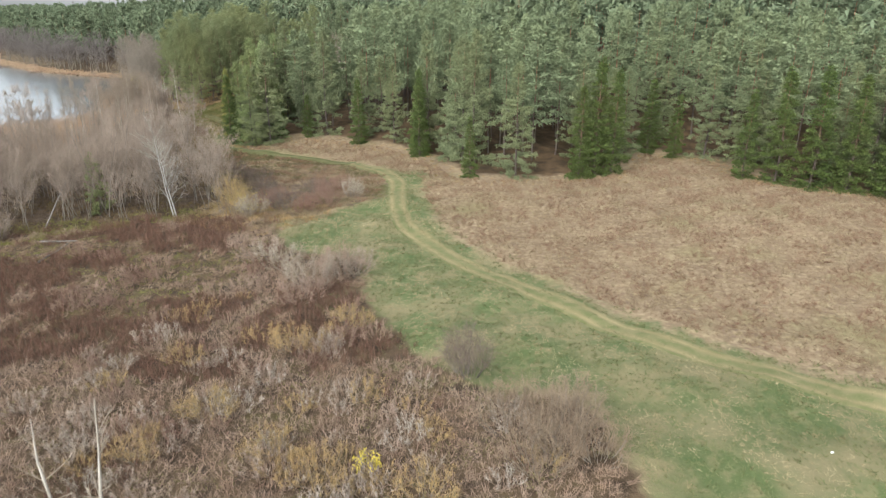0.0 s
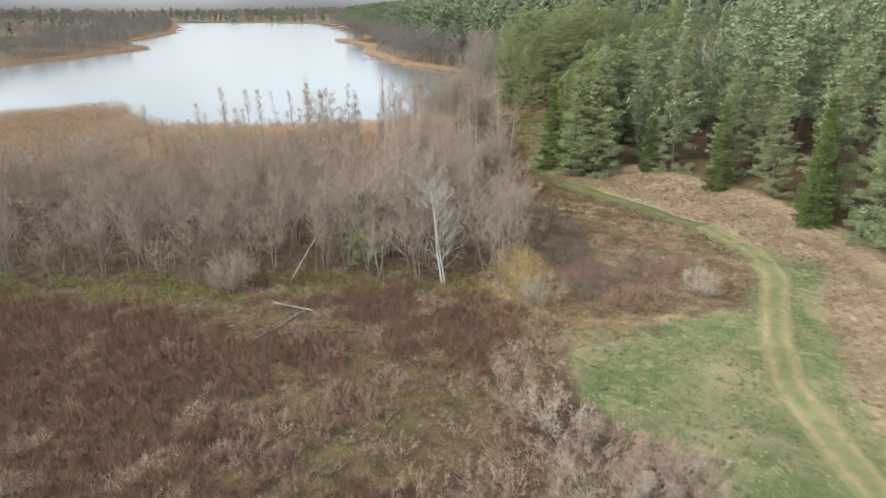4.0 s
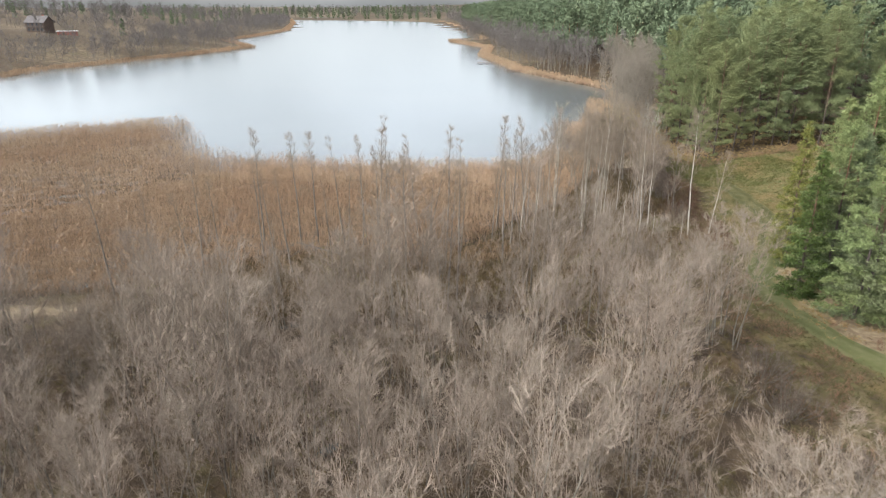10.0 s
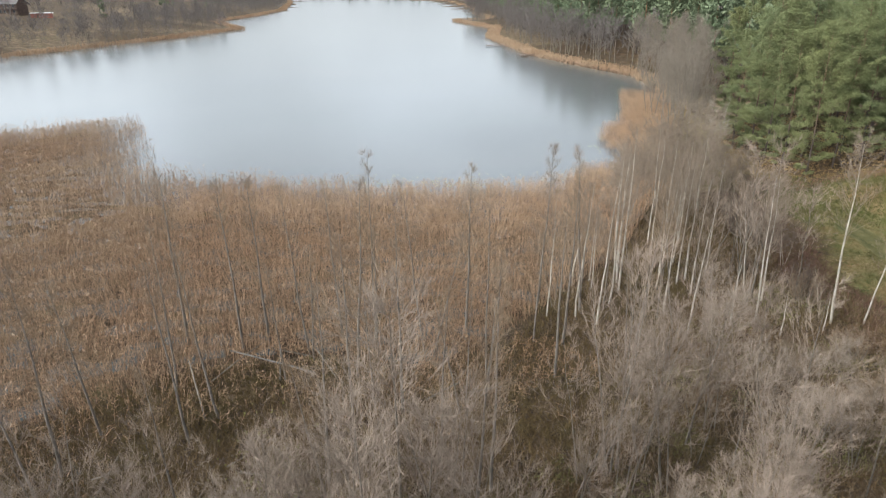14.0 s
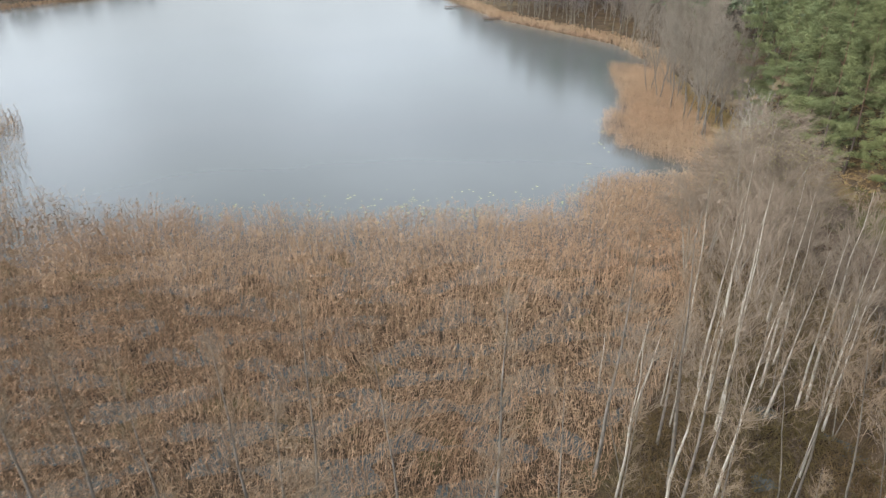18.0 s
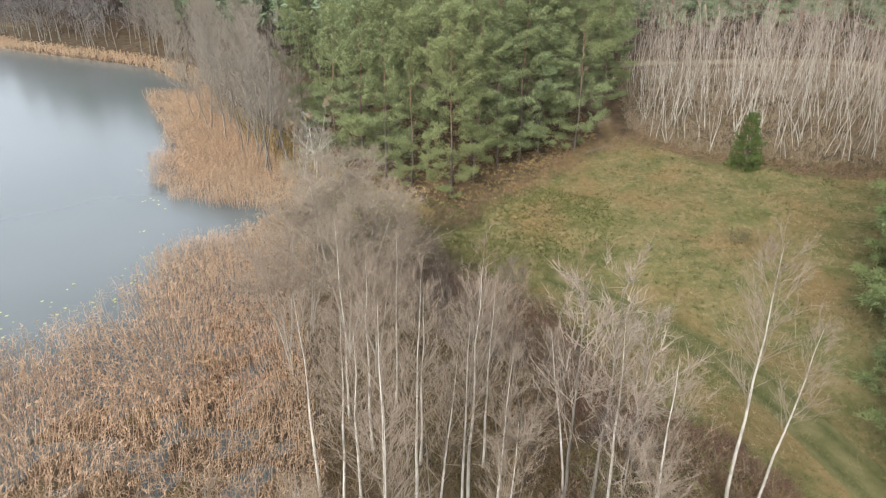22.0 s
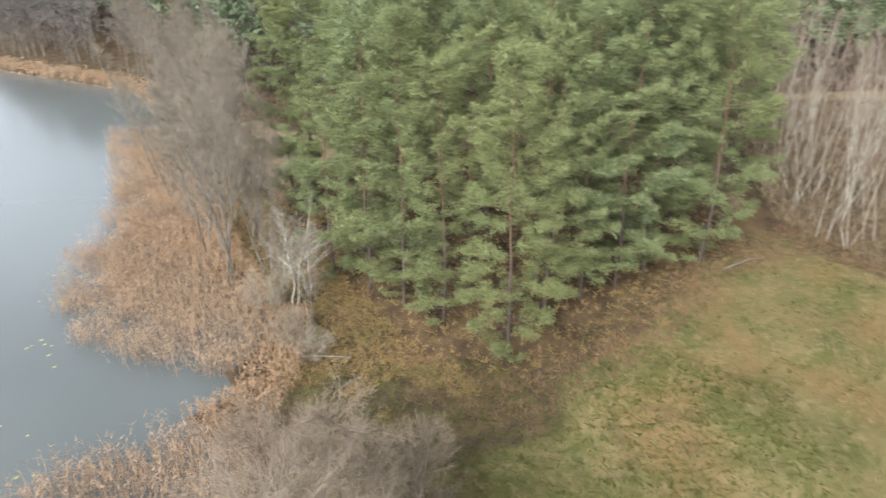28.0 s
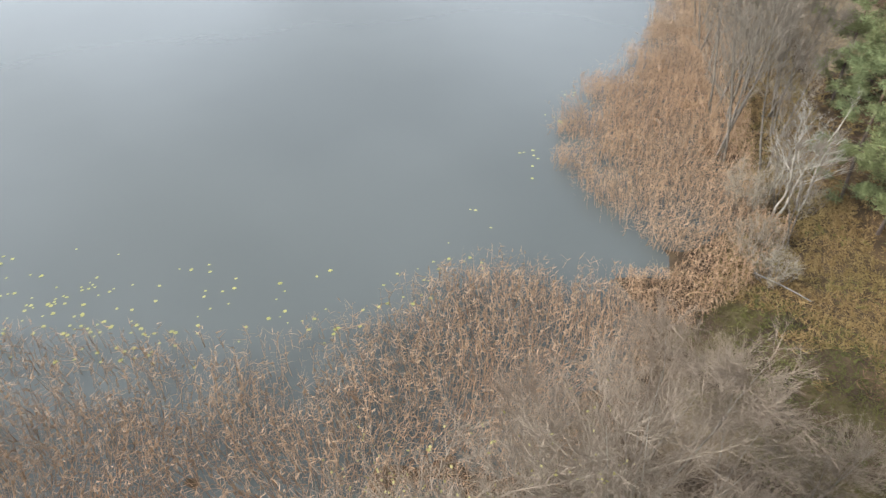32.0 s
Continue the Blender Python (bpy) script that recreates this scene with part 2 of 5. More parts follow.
GREENGRASS = plant("green_grass", (0.036, 0.054, 0.016), (0.165, 0.142, 0.076), (0.080, 0.088, 0.034), 0.8, 0.12, 0.35)
HERB = plant("withered_herbs", (0.056, 0.033, 0.023), (0.128, 0.077, 0.052), (0.078, 0.043, 0.029), 0.85, 0.05, 0.12)
HERB_PALE = plant("pale_withered_herbs", (0.150, 0.114, 0.085), (0.320, 0.270, 0.210), (0.140, 0.090, 0.060), 0.85, 0.05, 0.22)
YELLOW = plant("yellow_leaves", (0.40, 0.30, 0.025), (0.56, 0.45, 0.06), (0.34, 0.30, 0.05), 0.7, 0.2)
OLIVE = plant("olive_leaves", (0.080, 0.086, 0.022), (0.158, 0.148, 0.046), (0.100, 0.092, 0.034), 0.7, 0.2)
GROVE_PINE = plant("lakeside_pine_needles", (0.064, 0.086, 0.036), (0.156, 0.176, 0.092), (0.120, 0.126, 0.050), 0.75, 0.05)
PAD = plant("lily_pads", (0.170, 0.170, 0.035), (0.270, 0.255, 0.075), (0.200, 0.185, 0.080), 0.45)
PINE_BARK = bark("pine_bark", (0.066, 0.052, 0.042), (0.122, 0.075, 0.047), (0.033, 0.023, 0.018), (5.0, 12.0))
ALDER_BARK = bark("alder_bark", (0.088, 0.077, 0.061), (0.140, 0.124, 0.100), (0.055, 0.046, 0.037))
BIRCH_BARK = bark("birch_bark", (0.22, 0.213, 0.19), (0.29, 0.283, 0.255), (0.066, 0.058, 0.048), None, 1.2)
DARK_BARK = bark("dark_alder_bark", (0.084, 0.074, 0.060), (0.148, 0.131, 0.108), (0.04, 0.034, 0.028))
PALE_BARK = bark("pale_bark", (0.150, 0.134, 0.106), (0.225, 0.204, 0.168), (0.07, 0.058, 0.045), None, 1.6)
EDGE_BARK = bark("grey_pine_bark", (0.060, 0.048, 0.040), (0.150, 0.080, 0.044), (0.033, 0.023, 0.018), (9.0, 16.0))
TWIG_PINK = plant("pinkish_twigs", (0.140, 0.098, 0.070), (0.240, 0.184, 0.142), (0.175, 0.118, 0.086))
TWIG_BROWN = plant("brown_twigs", (0.104, 0.078, 0.050), (0.190, 0.150, 0.104), (0.140, 0.100, 0.066))
GOLD = plant("golden_twigs", (0.175, 0.125, 0.05), (0.26, 0.19, 0.085), (0.20, 0.135, 0.065))
TWIG_WHITE = plant("white_twigs", (0.165, 0.150, 0.128), (0.26, 0.245, 0.215), (0.20, 0.175, 0.14))
WOOD = bark("weathered_wood", (0.098, 0.090, 0.077), (0.150, 0.139, 0.120), (0.060, 0.054, 0.046))


# ---- plan of the place ----
EAST = np.array([(140, -60), (60, 15), (32, 40), (16, 51), (1, 69), (-5, 80), (-7, 95), (-8, 104), (-15, 114), (-26, 121), (-41, 128.5),
                 (-50, 138), (-53, 147), (-57, 157), (-64, 166), (-72, 176), (-82, 190), (-94, 205), (-113, 245), (-140, 285),
                 (-200, 338), (-300, 450), (-450, 620), (-800, 1000), (-1500, 1900)], float)
TRACK = [(75, 5), (50, 26), (32.2, 40.2), (23.7, 45.3), (16.3, 51.3), (9.7, 58.9), (1.2, 68.8), (-5.0, 80.0), (-7, 91.5), (-7.6, 100), (-10, 107.5), (-17, 114.5),
         (-27, 120.6), (-38, 125.8), (-45, 130.5), (-50.3, 138), (-51.5, 147), (-54.1, 158), (-57.9, 163.4), (-62.7, 169.4), (-69.1, 176.9), (-74, 182.5)]
LAKE = np.array([(-225, 75), (-205, 114), (-194, 146), (-190, 154), (-152, 138), (-140, 138.5), (-115, 152.5), (-100.5, 167), (-98.5, 180), (-89.8, 187.6),
                 (-93, 189.7), (-103.5, 193.2), (-107, 197), (-111, 208), (-112, 217), (-127, 246), (-117, 251), (-140, 280), (-171, 297), (-199, 314), (-264, 374),
                 (-303, 432), (-368, 476), (-380, 488), (-370, 520), (-439, 589), (-520, 690), (-655, 825), (-771, 937), (-1114, 903), (-870, 720),
                 (-645, 535), (-560, 440), (-513, 375), (-422, 337), (-382, 262), (-352, 183), (-326, 152), (-315, 100), (-270, 62)], float)
REEDS = np.array([(-225, 75), (-205, 114), (-194, 146), (-190, 154), (-152, 138), (-140, 138.5), (-115, 152.5), (-100.5, 167), (-98.5, 180), (-92.5, 184.8),
                  (-89, 183.2), (-86, 176), (-85, 166), (-81, 150), (-81, 138), (-80, 128), (-82, 121.5), (-89, 118.5), (-95, 112), (-98, 96), (-112, 80), (-130, 60), (-180, 50)], float)
ISLE = np.array([(-91, 190), (-95, 189), (-103.5, 193.2), (-107, 197), (-111, 208), (-112, 217), (-127, 246), (-117, 251), (-111, 236), (-103, 218), (-94.5, 204), (-90, 196)], float)
THICKET = np.array([(-118, 48), (-98, 52), (-76, 61), (-57, 70.5), (-45, 79), (-38, 84), (-34, 91), (-35, 100), (-40, 109), (-46.5, 120), (-53, 130), (-57, 144), (-61, 151),
                    (-66, 153), (-69, 146), (-68, 132), (-66, 121), (-70, 111), (-81, 99), (-93, 88), (-108, 76), (-122, 62)], float)
FRINGE = np.array([(-66, 153), (-69, 146), (-68, 132), (-66, 121), (-70, 111), (-81, 99), (-93, 88), (-97, 96), (-95, 110), (-89, 117), (-82, 121), (-79, 128), (-80, 138), (-80, 150), (-83.5, 162), (-85, 172), (-77, 177), (-73, 173), (-68, 166), (-66, 160)], float)
GREEN = np.array([(46, 14), (26, 22), (13, 28), (12, 41), (4, 40.5), (-1, 45), (-8.5, 55), (-7, 62.6), (-9, 67.5), (-18.6, 71), (-22, 80.5), (-15, 86), (-9.5, 92), (-9, 103),
                  (-16, 111), (-4, 108), (-3, 92), (-1, 80), (5, 69), (13, 59), (20, 51), (28, 45), (38, 38.5), (60, 22)], float)
BROWN = np.array([(-110, 30), (-98, 52), (-76, 60), (-57, 69), (-45, 77), (-33, 84), (-24, 80), (-19, 70), (-10, 66), (-8, 56), (-2, 45), (3, 40), (10, 38), (12, 28), (24, 20), (30, -20), (-60, -30), (-120, 0)], float)
MEADOW_NORTH = np.array([(-57, 146), (-50, 148), (-46, 157), (-42, 164), (-29, 184), (-40, 192), (-50, 202), (-56, 199), (-64, 191), (-71, 186), (-78, 184), (-75, 176), (-67, 167), (-65, 159)], float)
FOREST = np.array([(140, 60), (62, 92), (48, 97.5), (47, 113), (37, 122), (28, 106), (2, 101), (-4, 118), (-14, 128.5), (-25, 134), (-35, 137), (-35.5, 132), (-41, 130),
                   (-46, 137), (-48, 150), (-45.5, 157), (-41.5, 164), (-27, 184), (-13, 188), (-10, 228), (-48, 236), (-66, 232), (-98, 236), (-124, 268), (-155, 306),
                   (-212, 352), (-314, 458), (-464, 632), (-810, 1015), (200, 1000), (500, 300)], float)
STAND = np.array([(-50, 204), (-45, 196), (-40, 191.5), (-28, 185.5), (-15, 190), (-13, 226), (-45, 232)], float)
GROVE = np.array([(-84, 200), (-79, 192.5), (-73, 186.5), (-70, 188), (-64, 191.5), (-59, 198.5), (-54, 201), (-54, 215), (-66, 226), (-84, 226), (-97, 222), (-90, 208)], float)


def sd_line(p, line, closed):
    """Distance from points to a polyline, and the side on which they lie (+ on its right as it runs)."""
    ends = np.roll(line, -1, 0) if closed else line[1:]
    starts = line if closed else line[:-1]
    best, side = np.full(len(p), 1e9), np.zeros(len(p))
    for a, b in zip(starts, ends):
        e = b - a
        u = np.clip(((p - a) @ e) / (e @ e), 0, 1)
        off = p - a - u[:, None] * e
        d = np.hypot(*off.T)
        turn = e[1] * (p[:, 0] - a[0]) - e[0] * (p[:, 1] - a[1])
        near = d < best - 1e-9
        best, side = np.where(near, d, best), np.where(near, np.sign(turn), side)
    return best, side


def inside(p, poly):
    """How far points lie inside a polygon (negative: outside)."""
    d, _ = sd_line(p, poly, True)
    odd = np.zeros(len(p), bool)
    x, y = p.T
    for (ax, ay), (bx, by) in zip(poly, np.roll(poly, -1, 0)):
        cross = (ay > y) != (by > y)
        odd ^= cross & (x < (bx - ax) * (y - ay) / (by - ay + 1e-12) + ax)
    return np.where(odd, d, -d)


def smooth(v, lo, hi):
    u = np.clip((v - lo) / (hi - lo), 0, 1)
    return u * u * (3 - 2 * u)


def lumps(p, size, amp, seed):
    """Cheap rolling unevenness from a few crossing waves."""
    r = np.random.RandomState(seed)
    out = np.zeros(len(p))
    for k in range(22):
        a, f = r.uniform(0, 6.28), 2 * np.pi / size * r.uniform(0.45, 1.5)
        out += np.sin(p @ np.array([np.cos(a) * f, np.sin(a) * f]) + r.uniform(0, 6.3))
    return out * amp / 3.3


WATER_Z = -1.0
POOLS = ((-79.2, 101, 1.1), (-72.8, 98.9, 1.3), (-74, 145.3, 0.8), (-68.9, 144.9, 0.9), (-70.9, 145.6, 1.0), (-63.5, 92, 1.0))


def height(p):
    p = np.atleast_2d(np.asarray(p, float))
    wet = np.maximum(np.maximum(inside(p, LAKE), inside(p, REEDS)), inside(p, ISLE))
    z = -0.80 + 0.80 * smooth(-wet, 0, 22) - 0.19 * smooth(wet, -2, 1)
    open_water = inside(p, LAKE)
    z -= 0.3 * smooth(open_water + lumps(p, 7, 1.5, 8), -13, -5) * smooth(wet, -1, 1.5) + 1.8 * smooth(open_water, 0.5, 12)
    d, side = sd_line(p, EAST, False)
    d = np.where(side > 0, d, 0)
    north = smooth(p[:, 1], 122, 150)
    w = np.clip(inside(p, FOREST), 0, None)
    hill = 0.03 * d / (1 + d / 260) + 0.17 * w * smooth(w, 0, 14) / (1 + w / 200)
    z += (north * 0.15 * d * smooth(d, 0, 14) / (1 + d / 260) + (1 - north) * hill) * smooth(-wet, 0, 10)
    west = np.where((p[:, 0] < -230) & (side < 0), -wet, 0)
    z += np.clip(west - 12, 0, None) * 0.12 / (1 + np.clip(west, 0, None) / 330) * (0.15 + 0.85 * smooth(p[:, 1], 780, 420))
    for x, y, size in POOLS:
        z -= np.clip(z + 1.3, 0, None) * smooth(np.hypot(p[:, 0] - x, p[:, 1] - y) + lumps(p, 3, 0.35, 9), size * 1.5, size * 0.7)
    far = np.hypot(p[:, 0] + 60, p[:, 1] - 100)
    z += lumps(p, 4, 0.045, 6) * smooth(wet, -1, 2)
    z += lumps(p, 3.6, 0.03, 7) * smooth(-wet, 0, 6)
    z += lumps(p, 9, 0.13, 3) * smooth(-wet, 0, 8) + lumps(p, 60, 0.25, 4) * smooth(-wet, 4, 25)
    z += lumps(p, 700, 2, 5) * smooth(far, 700, 1500) * smooth(-wet, 20, 200)
    return z


def mesh_of(name, v, f, mat, shade_smooth=False):
    """A mesh from arrays of points and of equal faces."""
    v, f = np.asarray(v, np.float32), np.asarray(f, np.int32)
    me = bpy.data.meshes.new(name)
    me.vertices.add(len(v))
    me.vertices.foreach_set("co", v.ravel())
    k = f.shape[1]
    me.loops.add(f.size)
    me.loops.foreach_set("vertex_index", f.ravel())
    me.polygons.add(len(f))
    me.polygons.foreach_set("loop_start", np.arange(0, f.size, k, dtype=np.int32))
    if shade_smooth:
        me.polygons.foreach_set("use_smooth", np.ones(len(f), bool))
    me.materials.append(mat)
    me.update(calc_edges=True)
    return me


def axis_steps(lo, hi, step, end_lo, end_hi):
    near = np.arange(lo, hi + 0.01, step)
    grow = np.cumsum(step * 1.17 ** np.arange(1, 60))
    return np.r_[(lo - grow[lo - grow > end_lo])[::-1], near, hi + grow[hi + grow < end_hi]]


SIDE = np.array([(-9, 92), (-10, 104), (-18, 113), (-28, 119.5), (-41, 126), (-50, 136), (-54, 146), (-57, 143), (-52, 130), (-46, 120), (-40, 109), (-35, 100), (-34, 91), (-24, 82), (-16, 87)], float)
BANK = np.array([(-88, 184), (-78, 182), (-71, 185), (-78, 191), (-84, 200), (-98, 222), (-118, 254), (-104, 218), (-94, 203), (-89, 196)], float)

MOSS = np.array([(-84, 180), (-79, 177.5), (-74, 176), (-67, 169.5), (-59, 173), (-57, 184), (-64, 188.5), (-73, 185), (-78, 187), (-82, 186)], float)


def build_ground():
    xs, ys = axis_steps(-214, 84, 1.15, -4200, 3600), axis_steps(-14, 306, 1.15, -2600, 4600)
    gx, gy = np.meshgrid(xs, ys)
    p = np.stack([gx.ravel(), gy.ravel()], 1)
    v = np.c_[p, height(p)]
    nx, ny = len(xs), len(ys)
    i = (np.arange(ny - 1)[:, None] * nx + np.arange(nx - 1)).ravel()
    me = mesh_of("ground", v, np.stack([i, i + 1, i + nx + 1, i + nx], 1), SOIL, True)
    zone = np.zeros((len(p), 4), np.float32)
    zone[:, 0] = smooth(inside(p, GREEN), -3.5, 3)
    zone[:, 3] = np.maximum(smooth(inside(p, MEADOW_NORTH), -8, -2), smooth(inside(p, SIDE), -5, 0) * smooth(p[:, 1], 112, 124))
    wet = np.maximum(np.maximum(np.maximum(inside(p, REEDS), inside(p, ISLE)), inside(p, THICKET)), np.maximum(inside(p, FRINGE), inside(p, BANK) - 1))
    zone[:, 1] = np.maximum(smooth(wet, -6, 0), smooth(inside(p, BROWN), -3, 0))
    zone[:, 2] = np.maximum(smooth(inside(p, FOREST), 1, 6), np.maximum(smooth(inside(p, GROVE), -4, 1), smooth(inside(p, STAND), -4, 0)))
    zone[:, 1] = np.maximum(zone[:, 1], 0.52 * smooth(inside(p, SIDE), -3, 1) * smooth(p[:, 1], 152, 140))
    zone[:, 1] = np.maximum(zone[:, 1], 0.28 * smooth(inside(p, MOSS), -3, 2))
    far_shore = (p[:, 0] < -230) | (p[:, 1] > 252)
    zone[:, 1] = np.maximum(zone[:, 1], far_shore * (0.55 + 0.5 * smooth(lumps(p, 90, 1.0, 12), -0.6, 0.6)))
    a = me.attributes.new("zone", "FLOAT_COLOR", "POINT")
    a.data.foreach_set("color", zone.ravel())
    tagged(new("ground", me), "uneven autumn meadow and wood floor around the lake", "ground", kind="structure")
    box = np.array([(-1300, 20), (-60, 20), (-60, 1100), (-1300, 1100)], float)
    me = mesh_of("lake", np.c_[box, np.full(4, WATER_Z)], [[0, 1, 2, 3]], WATER)
    tagged(new("lake", me), "calm grey lake under an overcast sky", "lake", kind="structure")


build_ground()


# ---- plants: shapes ----
def unit(v):
    return v / (np.linalg.norm(v, axis=-1, keepdims=True) + 1e-9)


def slivers(p, d, length, width, rng):
    """Thin pointed blades from points p along d: one triangle each."""
    side = unit(np.cross(d, rng.normal(size=d.shape))) * (np.asarray(width).reshape(-1, 1) / 2)
    tip = p + d * np.asarray(length).reshape(-1, 1)
    v = np.stack([p - side, p + side, tip], 1).reshape(-1, 3)
    return v, np.arange(len(v)).reshape(-1, 3)


def tube(points, radii, sides):
    """A tapered tube along a line of points, as triangles."""
    points = np.asarray(points, float)
    d = unit(np.gradient(points, axis=0))
    ref = np.where(np.abs(d[:, 2:]) > 0.9, [[1.0, 0, 0]], [[0, 0, 1.0]])
    a = unit(np.cross(d, ref))
    b = np.cross(d, a)
    ang = np.linspace(0, 2 * np.pi, sides, endpoint=False)
    ring = np.cos(ang)[None, :, None] * a[:, None] + np.sin(ang)[None, :, None] * b[:, None]
    v = (points[:, None] + ring * np.asarray(radii)[:, None, None]).reshape(-1, 3)
    f = []
    for k in range(len(points) - 1):
        for s in range(sides):
            t = (s + 1) % sides
            f += [(k * sides + s, k * sides + t, (k + 1) * sides + t), (k * sides + s, (k + 1) * sides + t, (k + 1) * sides + s)]
    return v, np.array(f)


def joined(parts):
    vs, fs, n = [], [], 0
    for v, f in parts:
        vs.append(v)
        fs.append(f + n)
        n += len(v)
    return np.concatenate(vs), np.concatenate(fs)


def bare_shape(seed, tall, girth, stems=1, limbs=26, subs=5, twigs=7, reach=0.30, first=0.3, lean=0.05, twig_w=0.016, twig_l=0.55, rise=0.9, steep=1.0, lite=False, limb=0.32, wobble=0.0065, bark_limbs=False):
    """A leafless broadleaf tree: stems and limbs as tubes, and a crown of fine twigs."""
    rng = np.random.RandomState(seed)
    wood, fine = [], []
    for s in range(stems):
        out = rng.normal(size=2)
        out = out / np.hypot(*out) * (rng.uniform(0.1, 0.28) if stems > 1 else lean * rng.uniform(0.3, 1.3))
        h = tall * (1 if s == 0 else rng.uniform(0.7, 0.98))
        u = np.linspace(0, 1, 8)
        wob = np.cumsum(rng.normal(size=(8, 2)) * wobble * h, 0) * (u[:, None] > 0)
        line = np.c_[(u * h)[:, None] * out + wob + rng.normal(size=2) * (0.25 if stems > 1 else 0), u * h]
        line[0, 2] = -0.4
        r = girth * (0.75 if stems > 1 else 1)
        wood.append(tube(line, r * (1 - u * 0.93), 5))
        n = max(4, int(limbs / stems))
        at = first + (0.97 - first) * rng.uniform(size=n) ** 0.8
        az = rng.uniform(0, 2 * np.pi, n)
        start = np.stack([np.interp(at, u, line[:, k]) for k in range(3)], 1)
        length = tall * reach * (1.15 - 0.85 * ((at - first) / (1 - first)) ** 1.3) * rng.uniform(0.6, 1.15, n)
        d = unit(np.stack([np.cos(az), np.sin(az), steep * rng.uniform(0.5, 1.35, n)], 1))
        for k in range(n):
            w = np.linspace(0, 1, 4)[:, None]
            bend = start[k] + d[k] * w * length[k] + np.array([0, 0, rise * 0.25]) * (w**2) * length[k] + rng.normal(size=(4, 3)) * 0.04 * length[k] * w
            if lite:
                fine.append(slivers(bend[:1], unit(bend[-1:] - bend[:1]), length[k], r * 0.5, rng))
            else:
                (wood if bark_limbs else fine).append(tube(bend, np.maximum(r * limb * (1 - at[k] * 0.7) * np.array([1, 0.7, 0.42, 0.12]), 0.006), 3))
            t = rng.uniform(0.2, 1, subs)
            q = np.stack([np.interp(t, w[:, 0], bend[:, a]) for a in range(3)], 1)
            e = unit(unit(bend[-1] - bend[0]) * 0.8 + rng.normal(size=(subs, 3)) * 0.42 + [0, 0, 0.4 * rise])
            sl = length[k] * rng.uniform(0.3, 0.6, subs)
            fine.append(slivers(q, e, sl, twig_w * 1.8, rng))
            t2 = rng.uniform(0.1, 1, (subs, twigs))
            q2 = (q[:, None] + e[:, None] * (t2 * sl[:, None])[..., None]).reshape(-1, 3)
            e2 = unit(np.repeat(e, twigs, 0) * 0.9 + rng.normal(size=(subs * twigs, 3)) * 0.45 + [0, 0, 0.35 * rise])
            fine.append(slivers(q2, e2, twig_l * rng.uniform(0.5, 1.3, len(q2)), twig_w, rng))
    return joined(wood), joined(fine)


